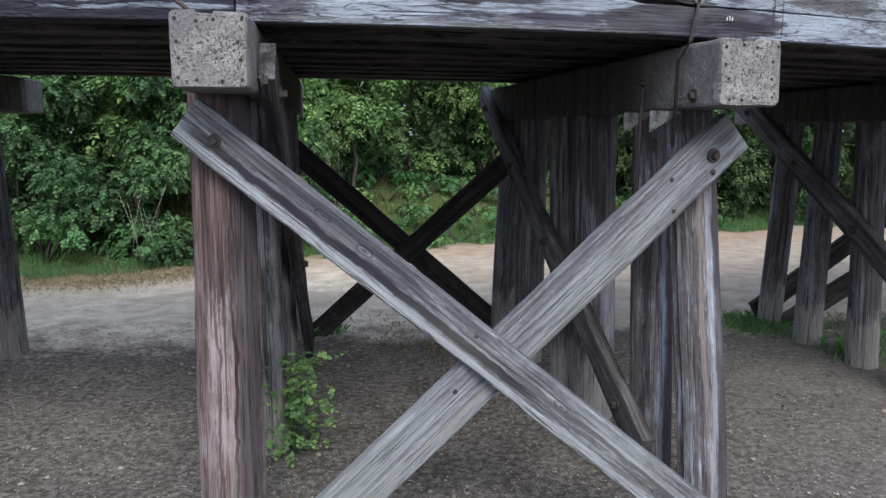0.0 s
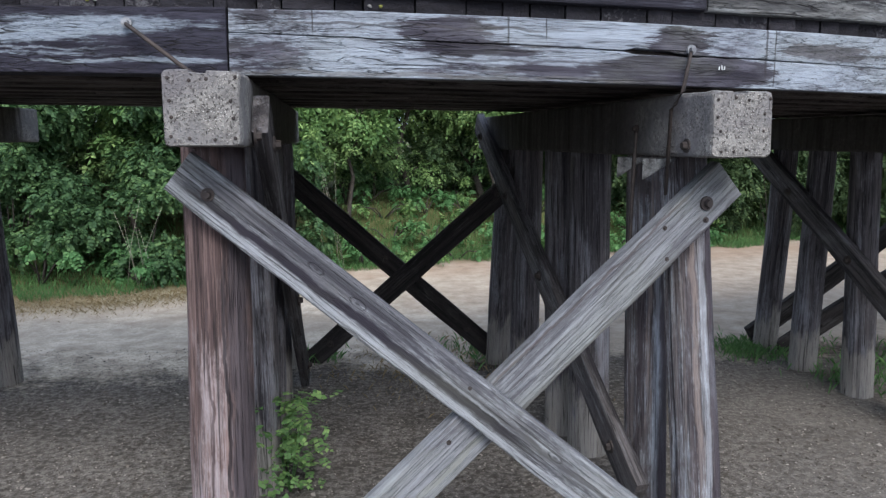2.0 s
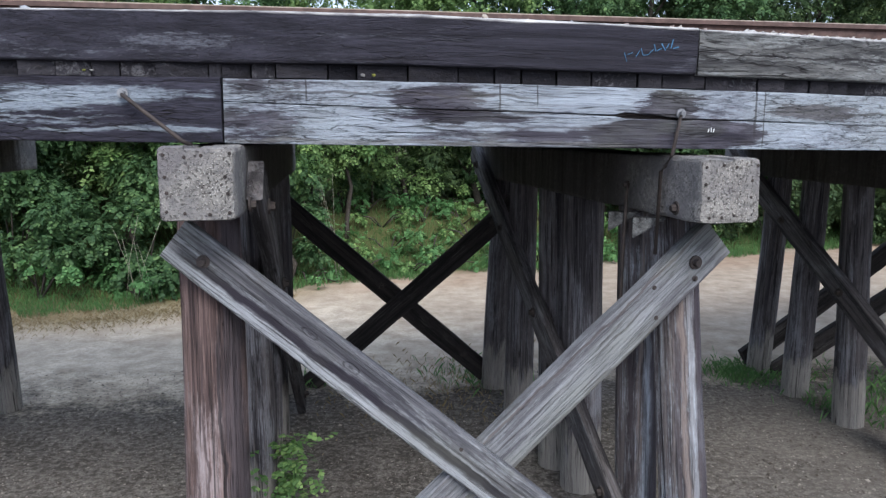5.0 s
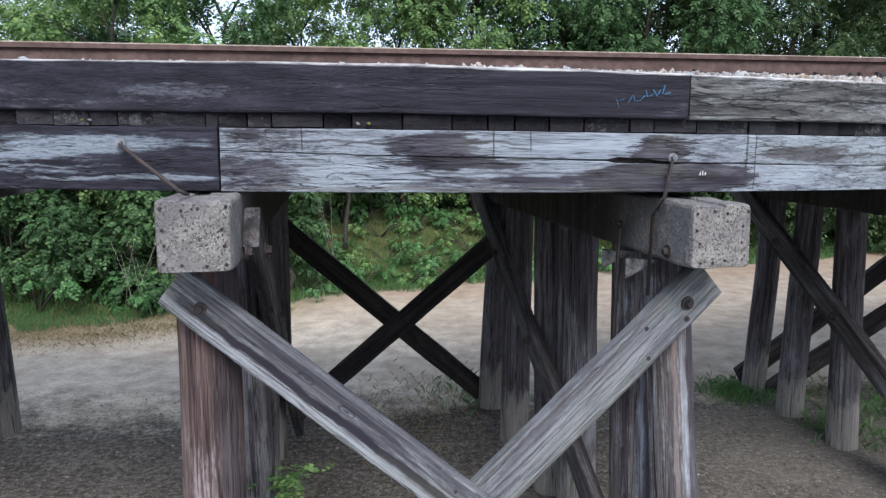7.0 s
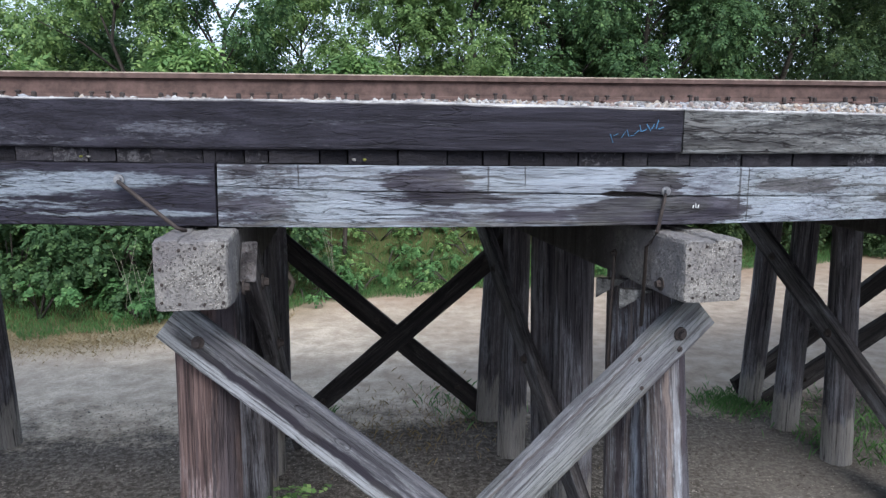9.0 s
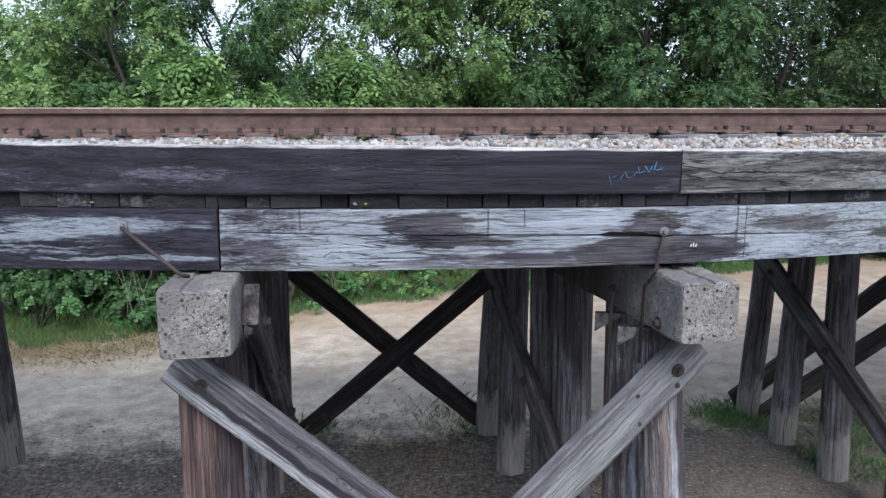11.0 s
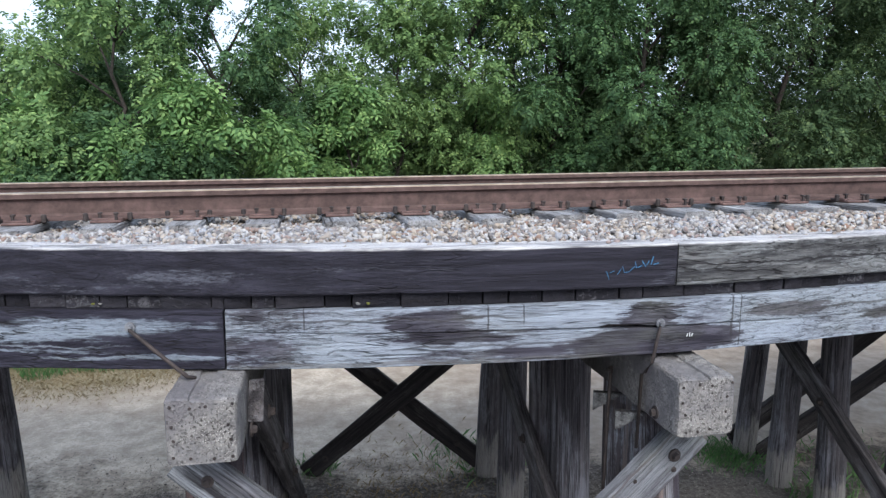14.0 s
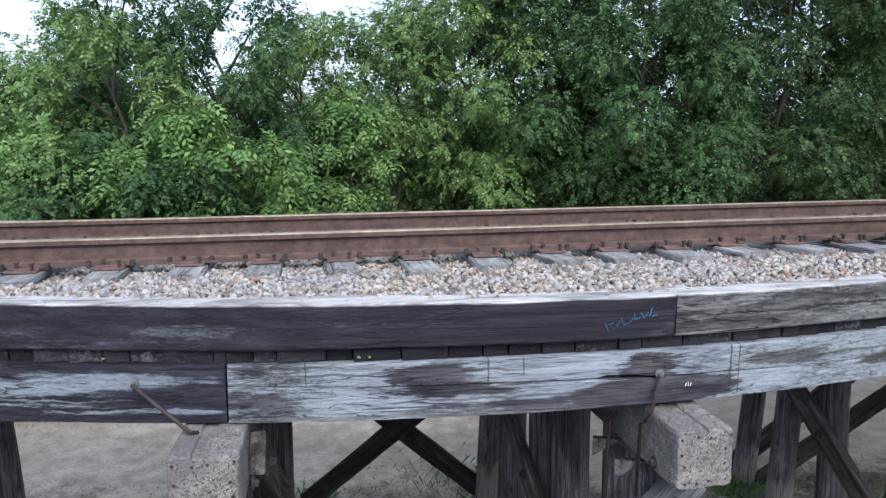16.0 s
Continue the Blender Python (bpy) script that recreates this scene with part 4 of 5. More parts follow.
def euler_np(r, tilt=math.pi):
    return np.array(Euler((r.uniform(-tilt, tilt), r.uniform(-tilt, tilt), r.uniform(-3.14, 3.14))).to_matrix())


def np_mesh(name, verts, faces, smooth=False):
    """A mesh from arrays, with faces of one size."""
    me = bpy.data.meshes.new(name)
    k = faces.shape[1]
    me.vertices.add(len(verts))
    me.vertices.foreach_set("co", verts.astype(np.float32).ravel())
    me.loops.add(faces.size)
    me.loops.foreach_set("vertex_index", faces.astype(np.int32).ravel())
    me.polygons.add(len(faces))
    me.polygons.foreach_set("loop_start", np.arange(len(faces), dtype=np.int32) * k)
    me.polygons.foreach_set("loop_total", np.full(len(faces), k, dtype=np.int32))
    me.update(calc_edges=True)
    if smooth:
        me.polygons.foreach_set("use_smooth", np.ones(len(faces), dtype=bool))
    return me


def ballast_top(s, off):
    """Height of the ballast off metres beyond the near rail."""
    p, h = track(s, off)
    heap = max(0, min(1, (-off - 0.3) / 0.2))
    z = Z_FOOT - 0.075 + (0.022 + 0.01 * max(0, -p.x)) * heap - CANT * max(0, min(1.3, off / 1.5))
    edge = (p.y - near_face(p.x)) - 0.2
    z = min(rise(p.x, z), lift(p.x, Z_RET1 - 0.004 + max(0, edge) * 0.24))
    far = near_face(p.x) + DECK_W - 0.2 - p.y
    z = min(z, lift(p.x, Z_RET1 + max(-0.1, far) * 0.4))
    return p, z + 0.014 * noise.noise((p.x * 2.0, p.y * 2.0, 5))


def build_ballast():
    r = np.random.RandomState(4)
    ss = [-6.5 + 0.25 * i for i in range(70)]
    offs = [-1.45 + 0.1 * i for i in range(42)]
    verts, faces = [], []
    for a in ss:
        for o in offs:
            p, z = ballast_top(a, o)
            y = min(max(p.y, near_face(p.x) + 0.19), near_face(p.x) + DECK_W - 0.19)
            verts.append((p.x, y, z - 0.018))
    n = len(offs)
    for i in range(len(ss) - 1):
        for j in range(n - 1):
            faces.append((i * n + j, (i + 1) * n + j, (i + 1) * n + j + 1, i * n + j + 1))
    bed = place("ballast_bed", pydata("ballast_bed", verts, faces), plain("ballast_grit", (0.17, 0.155, 0.14), 0.95, 0.5, 30), Matrix())
    tagged(bed, "grey grit under the ballast stones", "ballast", kind="structure")
    bank = [stone_shape(r) for _ in range(24)]
    vs, fs, c = [], [], 0
    while c < 29000:
        a, o = r.uniform(-4.2, 7.5), (r.uniform(-1.4, 0.1) if r.rand() < 0.92 else r.uniform(0.1, 1.9))
        p, z = ballast_top(a, o)
        if p.y < near_face(p.x) + (0.17 if r.rand() > 0.05 else 0.05):
            continue
        size = r.uniform(0.014, 0.029) * (1.3 if r.rand() < 0.1 else 1)
        v = (bank[r.randint(24)] * size) @ euler_np(r, 1.1).T + np.array([p.x, p.y, z + r.uniform(-0.022, 0.012)])
        vs.append(v)
        fs.append(ICO + 12 * c)
        c += 1
    ob = place("ballast", np_mesh("ballast", np.concatenate(vs), np.concatenate(fs)), M_STONE, Matrix())
    tagged(ob, "loose buff and grey crushed stone ballast", "ballast", kind="stuff")


build_ballast()


# ---- leaves ----
def spray_shapes(r, count, leaflets, length, width, droop=0.25):
    """Twigs of paired leaflets, each a folded blade of four corners."""
    out = []
    for _ in range(count):
        vs = []
        for i in range(leaflets):
            t = (i // 2 + 1) / (leaflets // 2 + 1) if i < leaflets - 1 else 1.0
            side = (-1, 1)[i % 2] if i < leaflets - 1 else 0
            base = np.array([t * length * (1 if side else 0.95), 0, -droop * length * t * t])
            ang = side * r.uniform(0.7, 1.15)
            d = np.array([math.cos(ang), math.sin(ang), -r.uniform(0.05, 0.5)])
            d /= np.linalg.norm(d)
            w = np.cross(d, (0, 0, 1.0))
            w /= np.linalg.norm(w)
            up = np.cross(w, d) * r.uniform(0.0, 0.35)
            ll = length * r.uniform(0.36, 0.55)
            ww = width * length * r.uniform(0.8, 1.2)
            mid = base + d * ll * 0.45
            vs += [base, mid + w * ww + up * ww, base + d * ll, mid - w * ww + up * ww]
        out.append(np.array(vs))
    return out


R_LEAF = np.random.RandomState(11)
SPRAY = spray_shapes(R_LEAF, 16, 5, 0.19, 0.15)
SPRAY_BIG = spray_shapes(R_LEAF, 10, 7, 0.29, 0.1, 0.5)
SPRAY_IVY = spray_shapes(R_LEAF, 12, 5, 0.13, 0.22, 0.3)


def leaves(name, pts, dirs, shapes, r, scale=(0.75, 1.36)):
    """One mesh of sprays at pts that reach along dirs."""
    n = len(pts)
    per = shapes[0].shape[0]
    pick = r.randint(0, len(shapes), n)
    base = np.stack(shapes)[pick]
    d = dirs / (np.linalg.norm(dirs, axis=1, keepdims=True) + 1e-9)
    up = np.array([0, 0, 1.0]) + r.normal(0, 0.35, (n, 3))
    y = np.cross(up, d)
    y /= np.linalg.norm(y, axis=1, keepdims=True) + 1e-9
    z = np.cross(d, y)
    rot = np.stack([d, y, z], axis=2)
    v = np.einsum("nij,nkj->nki", rot, base) * r.uniform(*scale, (n, 1, 1)) + pts[:, None, :]
    faces = np.arange(n * per).reshape(-1, 4)
    return np_mesh(name, v.reshape(-1, 3), faces)


def crown_points(r, blobs, density):
    """Points near the skins of a heap of uneven balls (x, y, z, radius), and the ways outward."""
    pts, dirs = [], []
    for bx, by, bz, br in blobs:
        n = int(density * br * br * 12.6)
        d = r.normal(0, 1, (n, 3))
        d /= np.linalg.norm(d, axis=1, keepdims=True)
        rad = br * (1 - np.abs(r.normal(0, 0.24, n))) * np.array([0.78 + 0.5 * noise.noise((q[0] * 1.7 + bx, q[1] * 1.7 + by, q[2] * 1.7 + bz)) for q in d])
        p = d * rad[:, None] * np.array([1, 1, 0.85]) + np.array([bx, by, bz])
        out = d * np.array([1, 1, 0.5]) + np.array([0, 0, -0.5]) + r.normal(0, 0.4, (n, 3))
        pts.append(p)
        dirs.append(out)
    return np.concatenate(pts), np.concatenate(dirs)


def tree(x, y, h, spread, seed, mat, label, density=34, low=0.28, shapes=SPRAY, lean=(0, 0)):
    r = np.random.RandomState(seed)
    z0 = ground_z(x, y)
    t = thing("tree", pose(x, y, z0), label, "tree", "trees behind the trestle")
    rad = 0.025 + h * 0.008
    k = 9
    trunk = [(x + lean[0] * i / k + 0.12 * r.normal(), y + lean[1] * i / k + 0.12 * r.normal(), z0 - 0.1 + h * 0.86 * i / k) for i in range(k + 1)]
    place("trunk", rod_mesh("trunk", trunk, [rad * (1 - 0.85 * i / k) for i in range(k + 1)], 10), M_BARK, Matrix(), t, "grey-brown bark")
    blobs = []
    n = int(9 + h * 1.9)
    for i in range(n):
        f = low + (1 - low) * (i + 0.5) / n
        a = i * 2.4 + r.uniform(-0.5, 0.5)
        wide = spread * (0.35 + 0.75 * math.sin(math.pi * min(1, (f - low) / (1 - low) * 0.85 + 0.12)))
        q = trunk[min(k, int(f / 0.86 * k))]
        rr = spread * r.uniform(0.3, 0.48)
        dist = max(0.0, wide - rr * 0.5) * r.uniform(0.6, 1.05)
        c = (q[0] + math.cos(a) * dist, q[1] + math.sin(a) * dist, min(z0 + h * f + r.uniform(-0.2, 0.3), z0 + h - rr * 0.5))
        blobs.append((*c, rr))
        if i % 2 == 0 and dist > 0.3:
            s = Vector(trunk[max(1, min(k, int(f / 0.86 * k) - 1))])
            e = Vector(c)
            place("limb", rod_mesh("limb", [s, s.lerp(e, 0.5) + Vector((0, 0, 0.12)), e], [rad * 0.4, rad * 0.25, 0.01], 6), M_BARK, Matrix(), t)
    p, d = crown_points(r, blobs, density)
    place("crown", leaves("crown", p, d, shapes, r), mat, Matrix(), t)
    return t


def shrub(x, y, w, h, seed, mat, label, density=70, shapes=SPRAY_IVY, name="shrub", group="shrubs along the trail"):
    r = np.random.RandomState(seed)
    z0 = ground_z(x, y)
    t = thing(name, pose(x, y, z0), label, "shrub", group)
    blobs = []
    for i in range(max(5, int(w * h * 3.2))):
        rr = r.uniform(0.32, 0.55) * min(1.0, h * 0.6)
        blobs.append((x + r.uniform(-w, w) * 0.75, y + r.uniform(-0.5, 0.6), z0 + rr * 0.4 + (h - rr) * r.rand() ** 0.8, rr))
    for b in blobs[:4]:
        place("stem", rod_mesh("stem", [(x, y, z0 - 0.05), ((x + b[0]) / 2, (y + b[1]) / 2, (z0 + b[2]) / 2 + 0.1), b[:3]], [0.02, 0.014, 0.006], 5), M_BARK, Matrix(), t)
    p, d = crown_points(r, blobs, density)
    p[:, 2] = np.maximum(p[:, 2], z0 + 0.03)
    place("foliage", leaves("foliage", p, d, shapes, r), mat, Matrix(), t)
    return t


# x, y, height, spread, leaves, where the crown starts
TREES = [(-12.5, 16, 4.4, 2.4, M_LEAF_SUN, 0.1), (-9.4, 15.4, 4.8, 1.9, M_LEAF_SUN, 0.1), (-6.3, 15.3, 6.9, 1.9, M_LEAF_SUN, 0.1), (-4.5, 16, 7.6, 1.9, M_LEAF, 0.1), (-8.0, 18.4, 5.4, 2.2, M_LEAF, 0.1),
         (-2.9, 17.6, 5.7, 1.9, M_LEAF_SUN, 0.1), (-0.9, 18.8, 6.2, 1.9, M_LEAF_SUN, 0.1), (1.1, 19.2, 9.0, 2.2, M_LEAF_SUN, 0.12), (3.2, 19.6, 10, 2.3, M_LEAF, 0.12), (5.4, 19.4, 11, 2.9, M_LEAF, 0.16), (6.6, 20.2, 6.4, 2.2, M_LEAF_SHADED, 0.04), (3.9, 19.8, 5.4, 1.8, M_LEAF_SHADED, 0.04),
         (9.4, 20.2, 11.5, 3.0, M_LEAF_SHADED, 0.06), (11.2, 22.5, 11, 3.0, M_LEAF_SHADED, 0.1), (13.4, 20.6, 11, 3.0, M_LEAF_SHADED, 0.06), (16.8, 21, 11, 3.0, M_LEAF, 0.1),
         (-15, 22, 4.6, 3.0, M_LEAF, 0.05), (-9.5, 23, 5.2, 3, M_LEAF_SHADED, 0.05), (-4.5, 24, 6, 2.8, M_LEAF_SHADED, 0.05), (2.5, 24, 12, 3.2, M_LEAF_SHADED, 0.04), (7.5, 25, 13, 3.4, M_LEAF_SHADED, 0.04), (13, 25, 13, 3.4, M_LEAF_SHADED, 0.04), (18, 25, 13, 3.4, M_LEAF_SHADED, 0.04)]
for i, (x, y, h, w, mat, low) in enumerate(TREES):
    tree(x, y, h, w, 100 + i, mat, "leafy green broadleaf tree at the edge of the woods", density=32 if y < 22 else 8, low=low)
SAPLINGS = [(-4.4, 13.9, 4.7, 0.65), (-2.9, 14.3, 4.2, 0.5), (-1.9, 16.6, 4.4, 0.7), (-5.7, 13.6, 3.7, 0.5), (-7.6, 13.8, 4.0, 0.6), (1.3, 18.6, 4.2, 0.7), (5.6, 19.4, 3.7, 0.7)]
for i, (x, y, h, w) in enumerate(SAPLINGS):
    tree(x, y, h, w, 200 + i, M_LEAF_BRIGHT, "bright green sapling with drooping compound leaves", density=52, low=0.5, shapes=SPRAY_BIG)
SHRUBS = [(-8.8, 12.9, 1.2, 1.9), (-6.9, 12.8, 1.2, 2.1), (-5.2, 13.0, 1.0, 2.2), (-3.7, 13.7, 0.9, 2.3), (-9.5, 13.2, 1.3, 2.6), (-7.6, 13.2, 1.2, 3.4), (-5.9, 13.4, 1.2, 3.6), (-4.4, 13.9, 1.1, 3.6), (-3.0, 14.5, 1.0, 3.5), (-2.2, 17.6, 1.0, 3.4), (0.4, 19.6, 1.2, 3.0), (-9.6, 14.0, 1.2, 3.8), (-7.0, 14.3, 1.2, 4.2), (-1.6, 18.4, 1.0, 1.8), (-0.2, 19.0, 1.2, 1.8), (1.6, 19.6, 1.3, 2.2), (3.6, 20.0, 1.2, 2.2),
          (5.6, 20.4, 1.2, 2.4), (7.6, 20.8, 1.3, 2.0), (9.8, 21.2, 1.3, 2.2), (12.2, 20.4, 1.3, 2.4)]
for i, (x, y, w, h) in enumerate(SHRUBS):
    shrub(x, y, w, h, 300 + i, M_LEAF if i % 2 or x < -2.5 else M_LEAF_SHADED, "dense green undergrowth beside the trail")


rc = random.Random(31)
COVER = [(-3.6, 13.6, 0.6), (-5.2, 12.7, 0.7), (-6.8, 12.5, 0.8), (-8.4, 12.5, 0.7)]
for i in range(40):
    x = -2.6 + 9.6 * (i + 0.5) / 40
    COVER.append((x, trail_edge(x) + 0.3 + (0.2, 2.4, 1.3, 3.3)[i % 4] + rc.uniform(-0.2, 0.3), rc.uniform(0.45, 0.7)))
for i, (x, y, h) in enumerate(COVER):
    shrub(x, y, 1.0, h, 400 + i, (M_LEAF_BRIGHT, M_WEED, M_WEED)[i % 3], "low bright green weeds covering the bank", name="ground_cover", group="weeds on the bank")
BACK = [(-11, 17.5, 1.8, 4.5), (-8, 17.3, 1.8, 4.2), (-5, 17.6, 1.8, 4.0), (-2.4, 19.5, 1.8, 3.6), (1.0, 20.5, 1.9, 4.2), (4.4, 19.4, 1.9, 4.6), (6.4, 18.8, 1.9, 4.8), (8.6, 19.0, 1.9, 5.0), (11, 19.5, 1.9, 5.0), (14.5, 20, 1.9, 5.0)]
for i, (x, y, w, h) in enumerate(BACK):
    shrub(x, y, w, h, 500 + i, M_LEAF_SHADED, "tall dark green thicket deep in the woods", density=24, shapes=SPRAY, name="thicket", group="thickets in the woods")

# the woods go on behind, too far to tell one tree from the next
rw = np.random.RandomState(77)
nw = 16000
wx = rw.uniform(-34, 44, nw)
top = np.array([5.2 + 1.2 * noise.noise((x * 0.3, 1, 0)) if x < 0.5 else 10.5 + 1.5 * noise.noise((x * 0.3, 2, 0)) for x in wx])
wp = np.stack([wx, 29 + rw.uniform(0, 5, nw) + 0.004 * wx * wx, 1.0 + top * rw.rand(nw)], 1)
wd = np.stack([rw.normal(0, 0.7, nw), rw.normal(-0.8, 0.5, nw), rw.normal(-0.4, 0.4, nw)], 1)
far_woods = place("far_woods", leaves("far_woods", wp, wd, SPRAY, rw, (2.6, 4.2)), M_LEAF_SHADED, Matrix())
tagged(far_woods, "dim green woods standing far behind the trail", "woods", kind="stuff")

# ---- grass and litter ----
def blades(name, spots, height, mat, label, seed, spread=0.3):
    r = np.random.RandomState(seed)
    n = len(spots)
    h = r.uniform(0.4, 1.0, n) * height
    a = r.uniform(0, 6.283, n)
    w = (0.003 + 0.005 * r.rand(n)) * min(1.0, 0.35 + height * 2)
    bx, by = spots[:, 0], spots[:, 1]
    bz = np.array([ground_z(p[0], p[1]) for p in spots]) - 0.01
    lx, ly = np.cos(a) * h * spread * r.rand(n) * 2, np.sin(a) * h * spread * r.rand(n) * 2
    px, py = -np.sin(a) * w, np.cos(a) * w
    v = np.stack([np.stack([bx - px, by - py, bz], 1), np.stack([bx + px, by + py, bz], 1), np.stack([bx + lx * 0.4 + px * 0.8, by + ly * 0.4 + py * 0.8, bz + h * 0.6], 1), np.stack([bx + lx, by + ly, bz + h * 0.92], 1)], 1)
    ob = place(name, np_mesh(name, v.reshape(-1, 3), np.arange(n * 4).reshape(-1, 4)), mat, Matrix())
    return tagged(ob, label, "grass", kind="stuff")


r = np.random.RandomState(5)
sp = np.stack([r.uniform(-12, 16, 60000), np.abs(r.normal(0, 2.0, 60000)) - 0.15], 1)
sp[:, 1] += np.array([trail_edge(x) for x in sp[:, 0]]) + 0.25 * np.sin(sp[:, 0] * 2.3) + 0.15 * np.sin(sp[:, 0] * 5.1)
blades("tall_grass", sp, 0.17, M_GRASS, "tall green grass and weeds at the wood's edge", 1)
sp = np.stack([r.uniform(-12, -2.5, 14000), r.normal(-0.6, 0.5, 14000)], 1)
sp[:, 1] += np.array([min(trail_edge(x), 13.0) for x in sp[:, 0]])
blades("dry_grass", sp, 0.07, M_DRY, "short dry grass beside the sandy trail", 2, 0.8)
tufts = [(3.75, 8.7, 0.22, 700, 0.22), (4.4, 7.6, 0.2, 200, 0.16), (4.9, 7.2, 0.25, 200, 0.14), (0.5, 8.7, 0.3, 300, 0.14), (-1.35, 8.4, 0.15, 160, 0.18), (5.2, 8.2, 0.4, 500, 0.15)]
sp = np.concatenate([np.stack([r.normal(x, w, n), r.normal(y, w, n)], 1) for x, y, w, n, h in tufts])
blades("grass_tuft", sp, 0.16, M_GRASS, "green grass tufts round the pile feet", 3, 0.5)
sp = np.concatenate([np.stack([r.normal(x, w, n), r.normal(y, w, n)], 1) for x, y, w, n in ((-1.1, 3.5, 0.2, 160), (0.0, 8.2, 0.6, 700), (-0.9, 3.9, 0.4, 120), (1.7, 4.0, 0.25, 200))])
blades("dead_grass", sp, 0.1, M_DRY, "dead straw-coloured grass wisps near the piles", 4, 0.6)


def litter():
    r = np.random.RandomState(6)
    n = 34000
    x, y = r.uniform(-6, 7, n), 3.2 + 5.6 * r.rand(n) ** 1.3
    size = r.uniform(0.004, 0.014, n) * np.where(r.rand(n) < 0.05, 2.0, 1.0)
    a, tl = r.uniform(0, 6.28, n), r.normal(0, 0.4, n)
    z = np.array([ground_z(p, q) for p, q in zip(x, y)]) + 0.008
    c, s = np.cos(a) * size, np.sin(a) * size
    v = np.stack([np.stack([x - c, y - s, z], 1), np.stack([x + s * 0.6, y - c * 0.6, z + size * 0.3 * tl], 1), np.stack([x + c, y + s, z + size * tl * 0.5], 1), np.stack([x - s * 0.6, y + c * 0.6, z + size * 0.4], 1)], 1)
    k = Nodes("dead_leaf_bits", 0.9, 0.15)
    rnd = k.n("NewGeometry").outputs["Random Per Island"]
    c1 = k.mix(k.ramp(rnd, 0.3, 1.0), (0.06, 0.05, 0.043), (0.34, 0.31, 0.28))
    ob = place("leaf_litter", np_mesh("leaf_litter", v.reshape(-1, 3), np.arange(n * 4).reshape(-1, 4)), k.done(c1), Matrix())
    tagged(ob, "dry brown leaf litter and wood chips on soil", "leaf litter", kind="stuff")


litter()

# ---- weed at the foot of the second pile ----
def weed(x, y, h, seed):
    r = np.random.RandomState(seed)
    t = thing("weed", pose(x, y, 0), "bright green leafy weed growing beside a dark pile", "weed")
    for i in range(7):
        a = i * 0.9
        top = (x + 0.16 * math.cos(a), y + 0.12 * math.sin(a), h * r.uniform(0.6, 1))
        place("stem", rod_mesh("stem", [(x, y, -0.02), (x + 0.07 * math.cos(a), y, h * 0.4), top], [0.006, 0.005, 0.002], 5), M_GRASS, Matrix(), t)
    n = 190
    p = np.stack([r.normal(x, 0.11, n), r.normal(y, 0.1, n), r.uniform(0.12, 1, n) * h], 1)
    d = np.stack([r.normal(0, 1, n), r.normal(-0.4, 1, n), r.uniform(-0.5, 0.3, n)], 1)
    place("foliage", leaves("foliage", p, d, SPRAY_IVY, r, (0.5, 0.8)), M_LEAF_BRIGHT, Matrix(), t)


weed(-1.06, 5.1, 0.74, 9)


# ---- rods, bolts and marks on the near face ----
def face_point(s_along, z, out=0.0):
    """A point on the near face of the stringers: s_along from their joint."""
    d, n = (DIR_R, NOR_R) if s_along > 0 else (DIR_L, NOR_L)
    p = JOINT + d * s_along - n * out
    return Vector((p.x, p.y + sway_out(p.x), lift(p.x, z)))


def tie_rod(pts, head, r=0.011):
    t = thing("tie_rod", pose(*head), "thin rusty iron rod with a bolt head", "tie rod", "rods of the trestle")
    place("rod", rod_mesh("rod", pts, r), M_IRON, Matrix(), t)
    d = Vector((0.15, -1, 0))
    place("bolt_head", bolt_mesh("bolt_head", 0.028, 0.034), M_BOLT, facing(head, d), t, "pale galvanized bolt head")
    return t


h1 = face_point(-0.495, 3.09, 0.02)
tie_rod([h1 + Vector((0.0, -0.02, 0)), h1 + Vector((0.012, -0.03, -0.012)), Vector((-1.21, 3.74, 2.87)), Vector((-1.18, 3.78, 2.85))], h1)
h2 = face_point(2.5, 3.04, 0.02)
tie_rod([h2 + Vector((0, -0.02, 0)), h2 + Vector((-0.012, -0.03, -0.03)), Vector((1.365, 4.17, 2.8)), Vector((1.335, 4.2, 2.73)), Vector((1.325, 4.24, 2.7)), Vector((1.32, 4.26, 2.22))], h2)
hang = thing("hanging_rod", pose(1.22, 4.6, 2.5), "rusty rod hanging down beside the cap", "rod", "rods of the trestle")
place("rod", rod_mesh("rod", [(1.235, 4.62, 2.62), (1.225, 4.62, 2.3), (1.215, 4.6, 1.9), (1.205, 4.6, 1.58)], 0.011), M_IRON, Matrix(), hang)
place("nut", bolt_mesh("nut", 0.025, 0.03), M_IRON, facing((1.235, 4.61, 2.6), (-1, -0.2, 0)), hang)
for x, y, z, d in ((1.392, 4.14, 2.5, (-1, -0.2, 0)), (-0.905, 3.8, 2.55, (1, 0.08, 0))):
    b = place("cap_bolt", bolt_mesh("cap_bolt", 0.04, 0.035), M_IRON, facing((x, y, z), d))
    tagged(b, "rusty bolt through the side of a concrete cap", "bolt", "bolts of the caps")
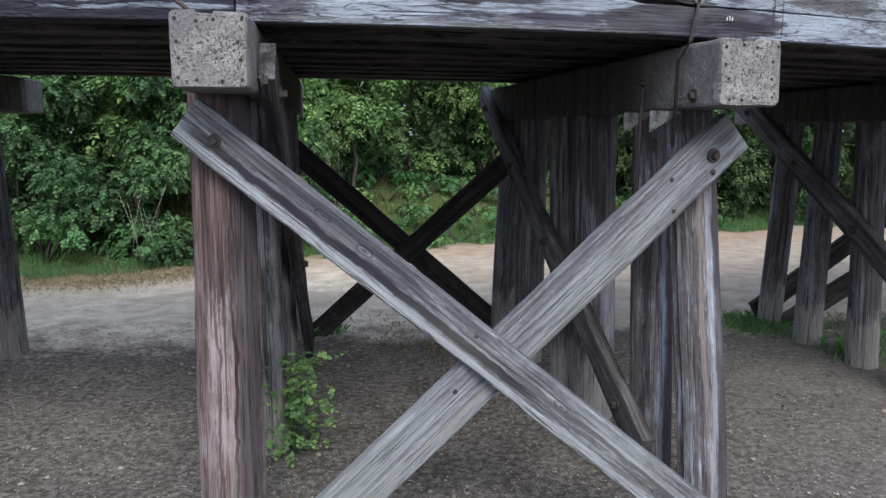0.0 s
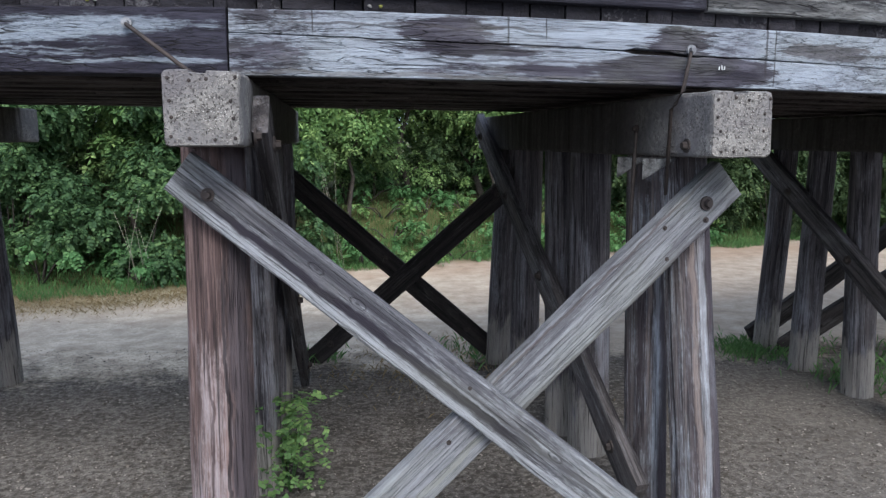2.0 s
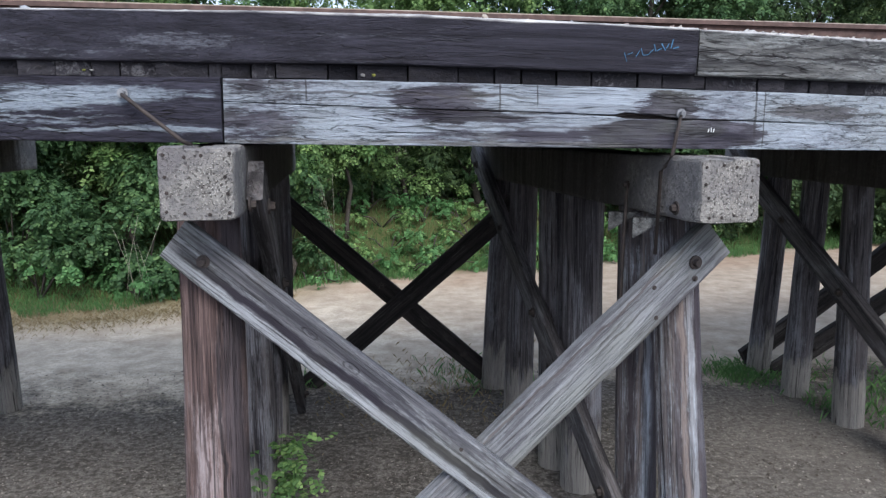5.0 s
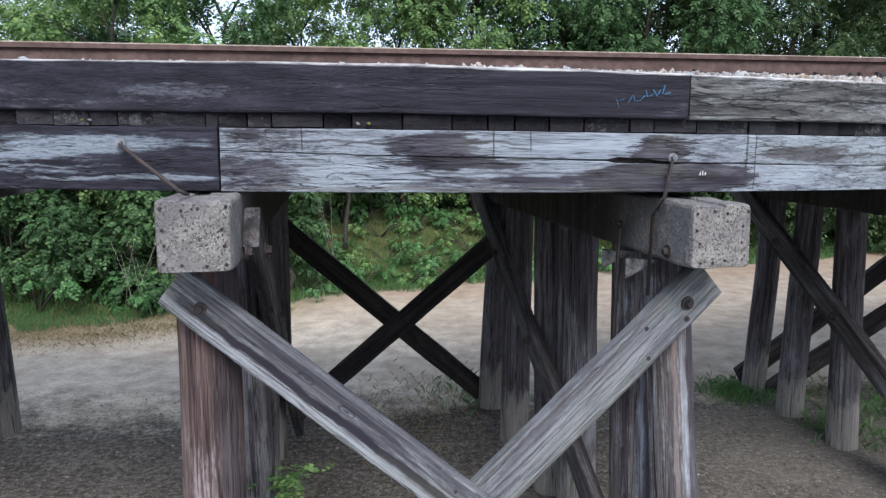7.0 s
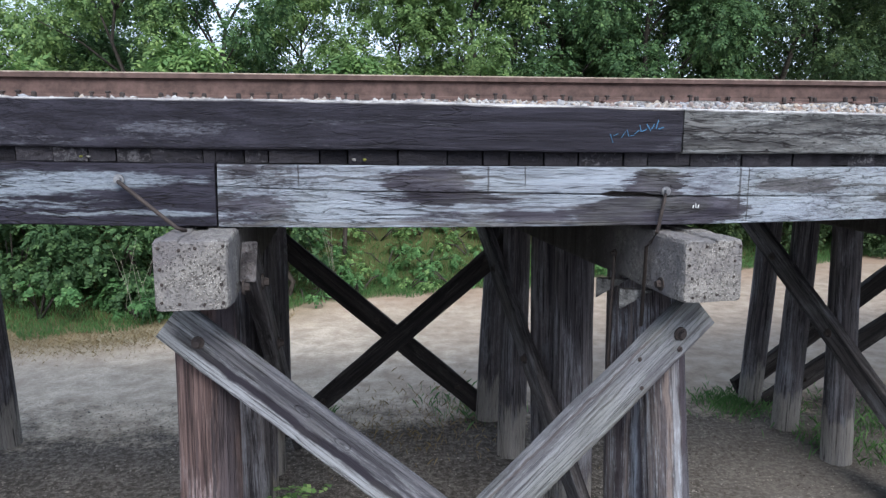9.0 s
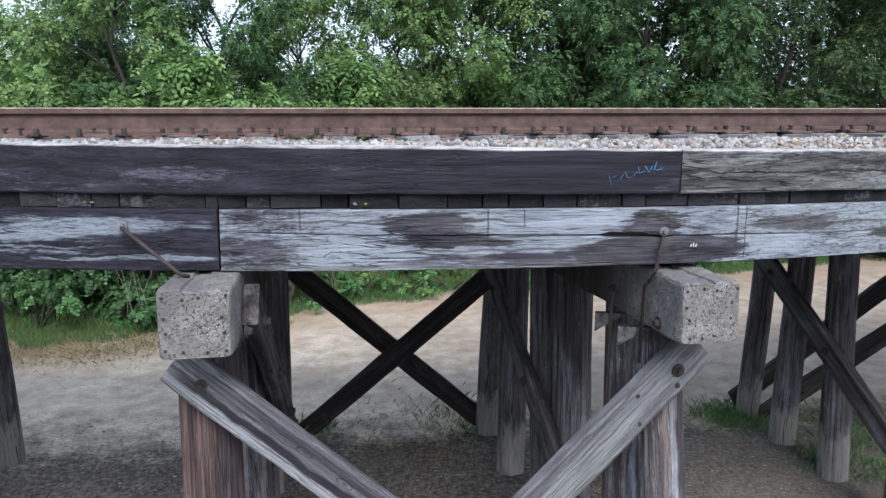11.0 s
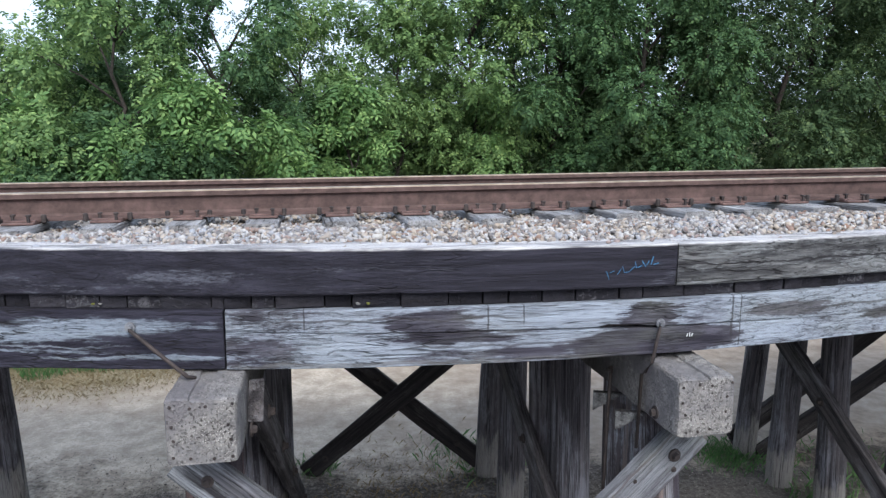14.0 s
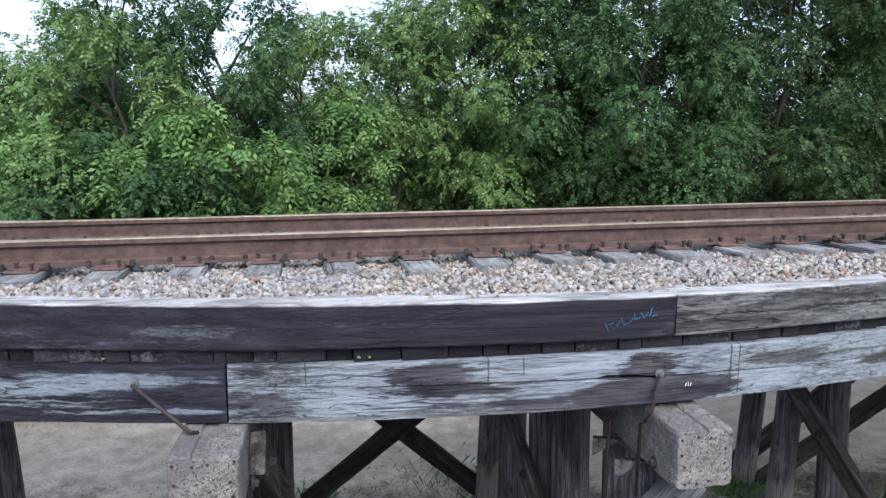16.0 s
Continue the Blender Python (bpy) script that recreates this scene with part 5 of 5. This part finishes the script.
for x, y, z in ((1.33, 4.62, 2.43), (1.4, 4.3, 2.43)):
    bm = bmesh.new()
    q = [bm.verts.new(v) for v in ((0, 0, 0), (0.0, 0.2, 0), (0, 0.2, -0.13), (0.03, 0, 0), (0.03, 0.2, 0), (0.03, 0.2, -0.13))]
    for f in ((0, 1, 2), (5, 4, 3), (0, 3, 4, 1), (1, 4, 5, 2), (2, 5, 3, 0)):
        bm.faces.new([q[i] for i in f])
    ob = part("wedge", bm, W_RETAIN_PALE, None, "", pose(x, y, z, 0, 0, 80))
    tagged(ob, "small pale triangular wedge under the cap", "wedge", "wedges under the cap")


def marks(name, origin, d, n, strokes, mat, label):
    """Thin painted strokes that cannot be read: (along, up, length, lean) each."""
    t = thing(name, facing(origin, -n), label, "painted mark")
    for a, u, ln, lean, w in strokes:
        m = Matrix((d, n, Vector((0, 0, 1)))).transposed().to_4x4()
        m.translation = origin + d * a + Vector((0, 0, u))
        bm = bmesh.new()
        box(bm, w, 0.002, ln, pose(0, 0, 0, 0, lean, 0))
        part("stroke", bm, mat, t, "", m)


g0 = JOINT + DIR_R * 2.13 - NOR_R * 0.007
g0 = Vector((g0.x, g0.y + sway_out(g0.x), lift(g0.x, 3.4)))
marks("blue_scrawl", g0, DIR_R, NOR_R, [(0.03, -0.065, 0.05, -20, 0.003), (0.055, -0.045, 0.03, 70, 0.003), (0.1, -0.045, 0.04, 35, 0.003), (0.125, -0.035, 0.04, -20, 0.003), (0.15, -0.05, 0.03, 80, 0.003), (0.18, -0.03, 0.035, 50, 0.004),
      (0.2, -0.01, 0.04, -15, 0.004), (0.225, -0.02, 0.03, 65, 0.004), (0.25, -0.005, 0.045, -35, 0.005), (0.275, 0.0, 0.03, 30, 0.005), (0.3, 0.012, 0.05, 15, 0.006), (0.325, -0.008, 0.035, 75, 0.006)], M_BLUE, "thin blue scrawl on a dark curb timber")
g1 = JOINT + DIR_R * 2.69 - NOR_R * 0.006
g1 = Vector((g1.x, g1.y + sway_out(g1.x), lift(g1.x, 2.95)))
marks("white_mark", g1, DIR_R, NOR_R, [(0.0, 0.0, 0.02, 12, 0.006), (0.016, 0.003, 0.026, -5, 0.006), (0.032, 0.0, 0.02, 14, 0.006)], M_WHITE, "small white painted mark on the stringer")
# broken plank ends with moss
rngm = random.Random(3)
M_MOSS = plain("moss", (0.12, 0.125, 0.03), 0.95, 0.6, 60)
M_SPLINTER = plain("splintered_wood", (0.19, 0.185, 0.18), 0.9, 0.6, 50)
for s_at, mat, lab in ((0.79, M_MOSS, "yellow-green moss tuft on a deck plank end"), (-0.66, M_SPLINTER, "pale splintered chip at a deck plank end"), (0.73, M_SPLINTER, "pale splintered chip at a deck plank end"), (-0.7, M_MOSS, "yellow-green moss tuft on a deck plank end")):
    c = face_point(s_at, (Z_STR1 + Z_RET0) / 2 - 0.01, -0.022)
    vs = stone_shape(np.random.RandomState(int(abs(s_at) * 100))) * np.array([0.013, 0.006, 0.017]) + np.array(c)
    ob = place("moss" if mat is M_MOSS else "wood_chip", np_mesh("clump", vs, ICO), mat, Matrix())
    tagged(ob, lab, "moss" if mat is M_MOSS else "wood chip", "growth on the planks")


# ---- bare dry stalks in the undergrowth ----
def stalks(x, y, h, n, seed):
    r = np.random.RandomState(seed)
    z = ground_z(x, y)
    t = thing("dry_stalks", pose(x, y, z), "pale bare dry stalks standing in green undergrowth", "dry stalks", "dry stalks by the trail")
    for _ in range(n):
        a, b = r.normal(0, 0.12), r.normal(0, 0.3)
        k = r.uniform(0.6, 1.0) * h
        place("stalk", rod_mesh("stalk", [(x + a, y - 0.3, z - 0.05), (x + a + b * 0.4, y - 0.35, z + k * 0.5), (x + a + b, y - 0.4, z + k)], [0.004, 0.003, 0.002], 5), M_STALK, Matrix(), t)


M_STALK = plain("dry_stalk", (0.26, 0.25, 0.2), 0.9, 0.3)
stalks(-5.0, 12.7, 1.7, 6, 1)
stalks(-1.9, 14.6, 2.6, 5, 2)
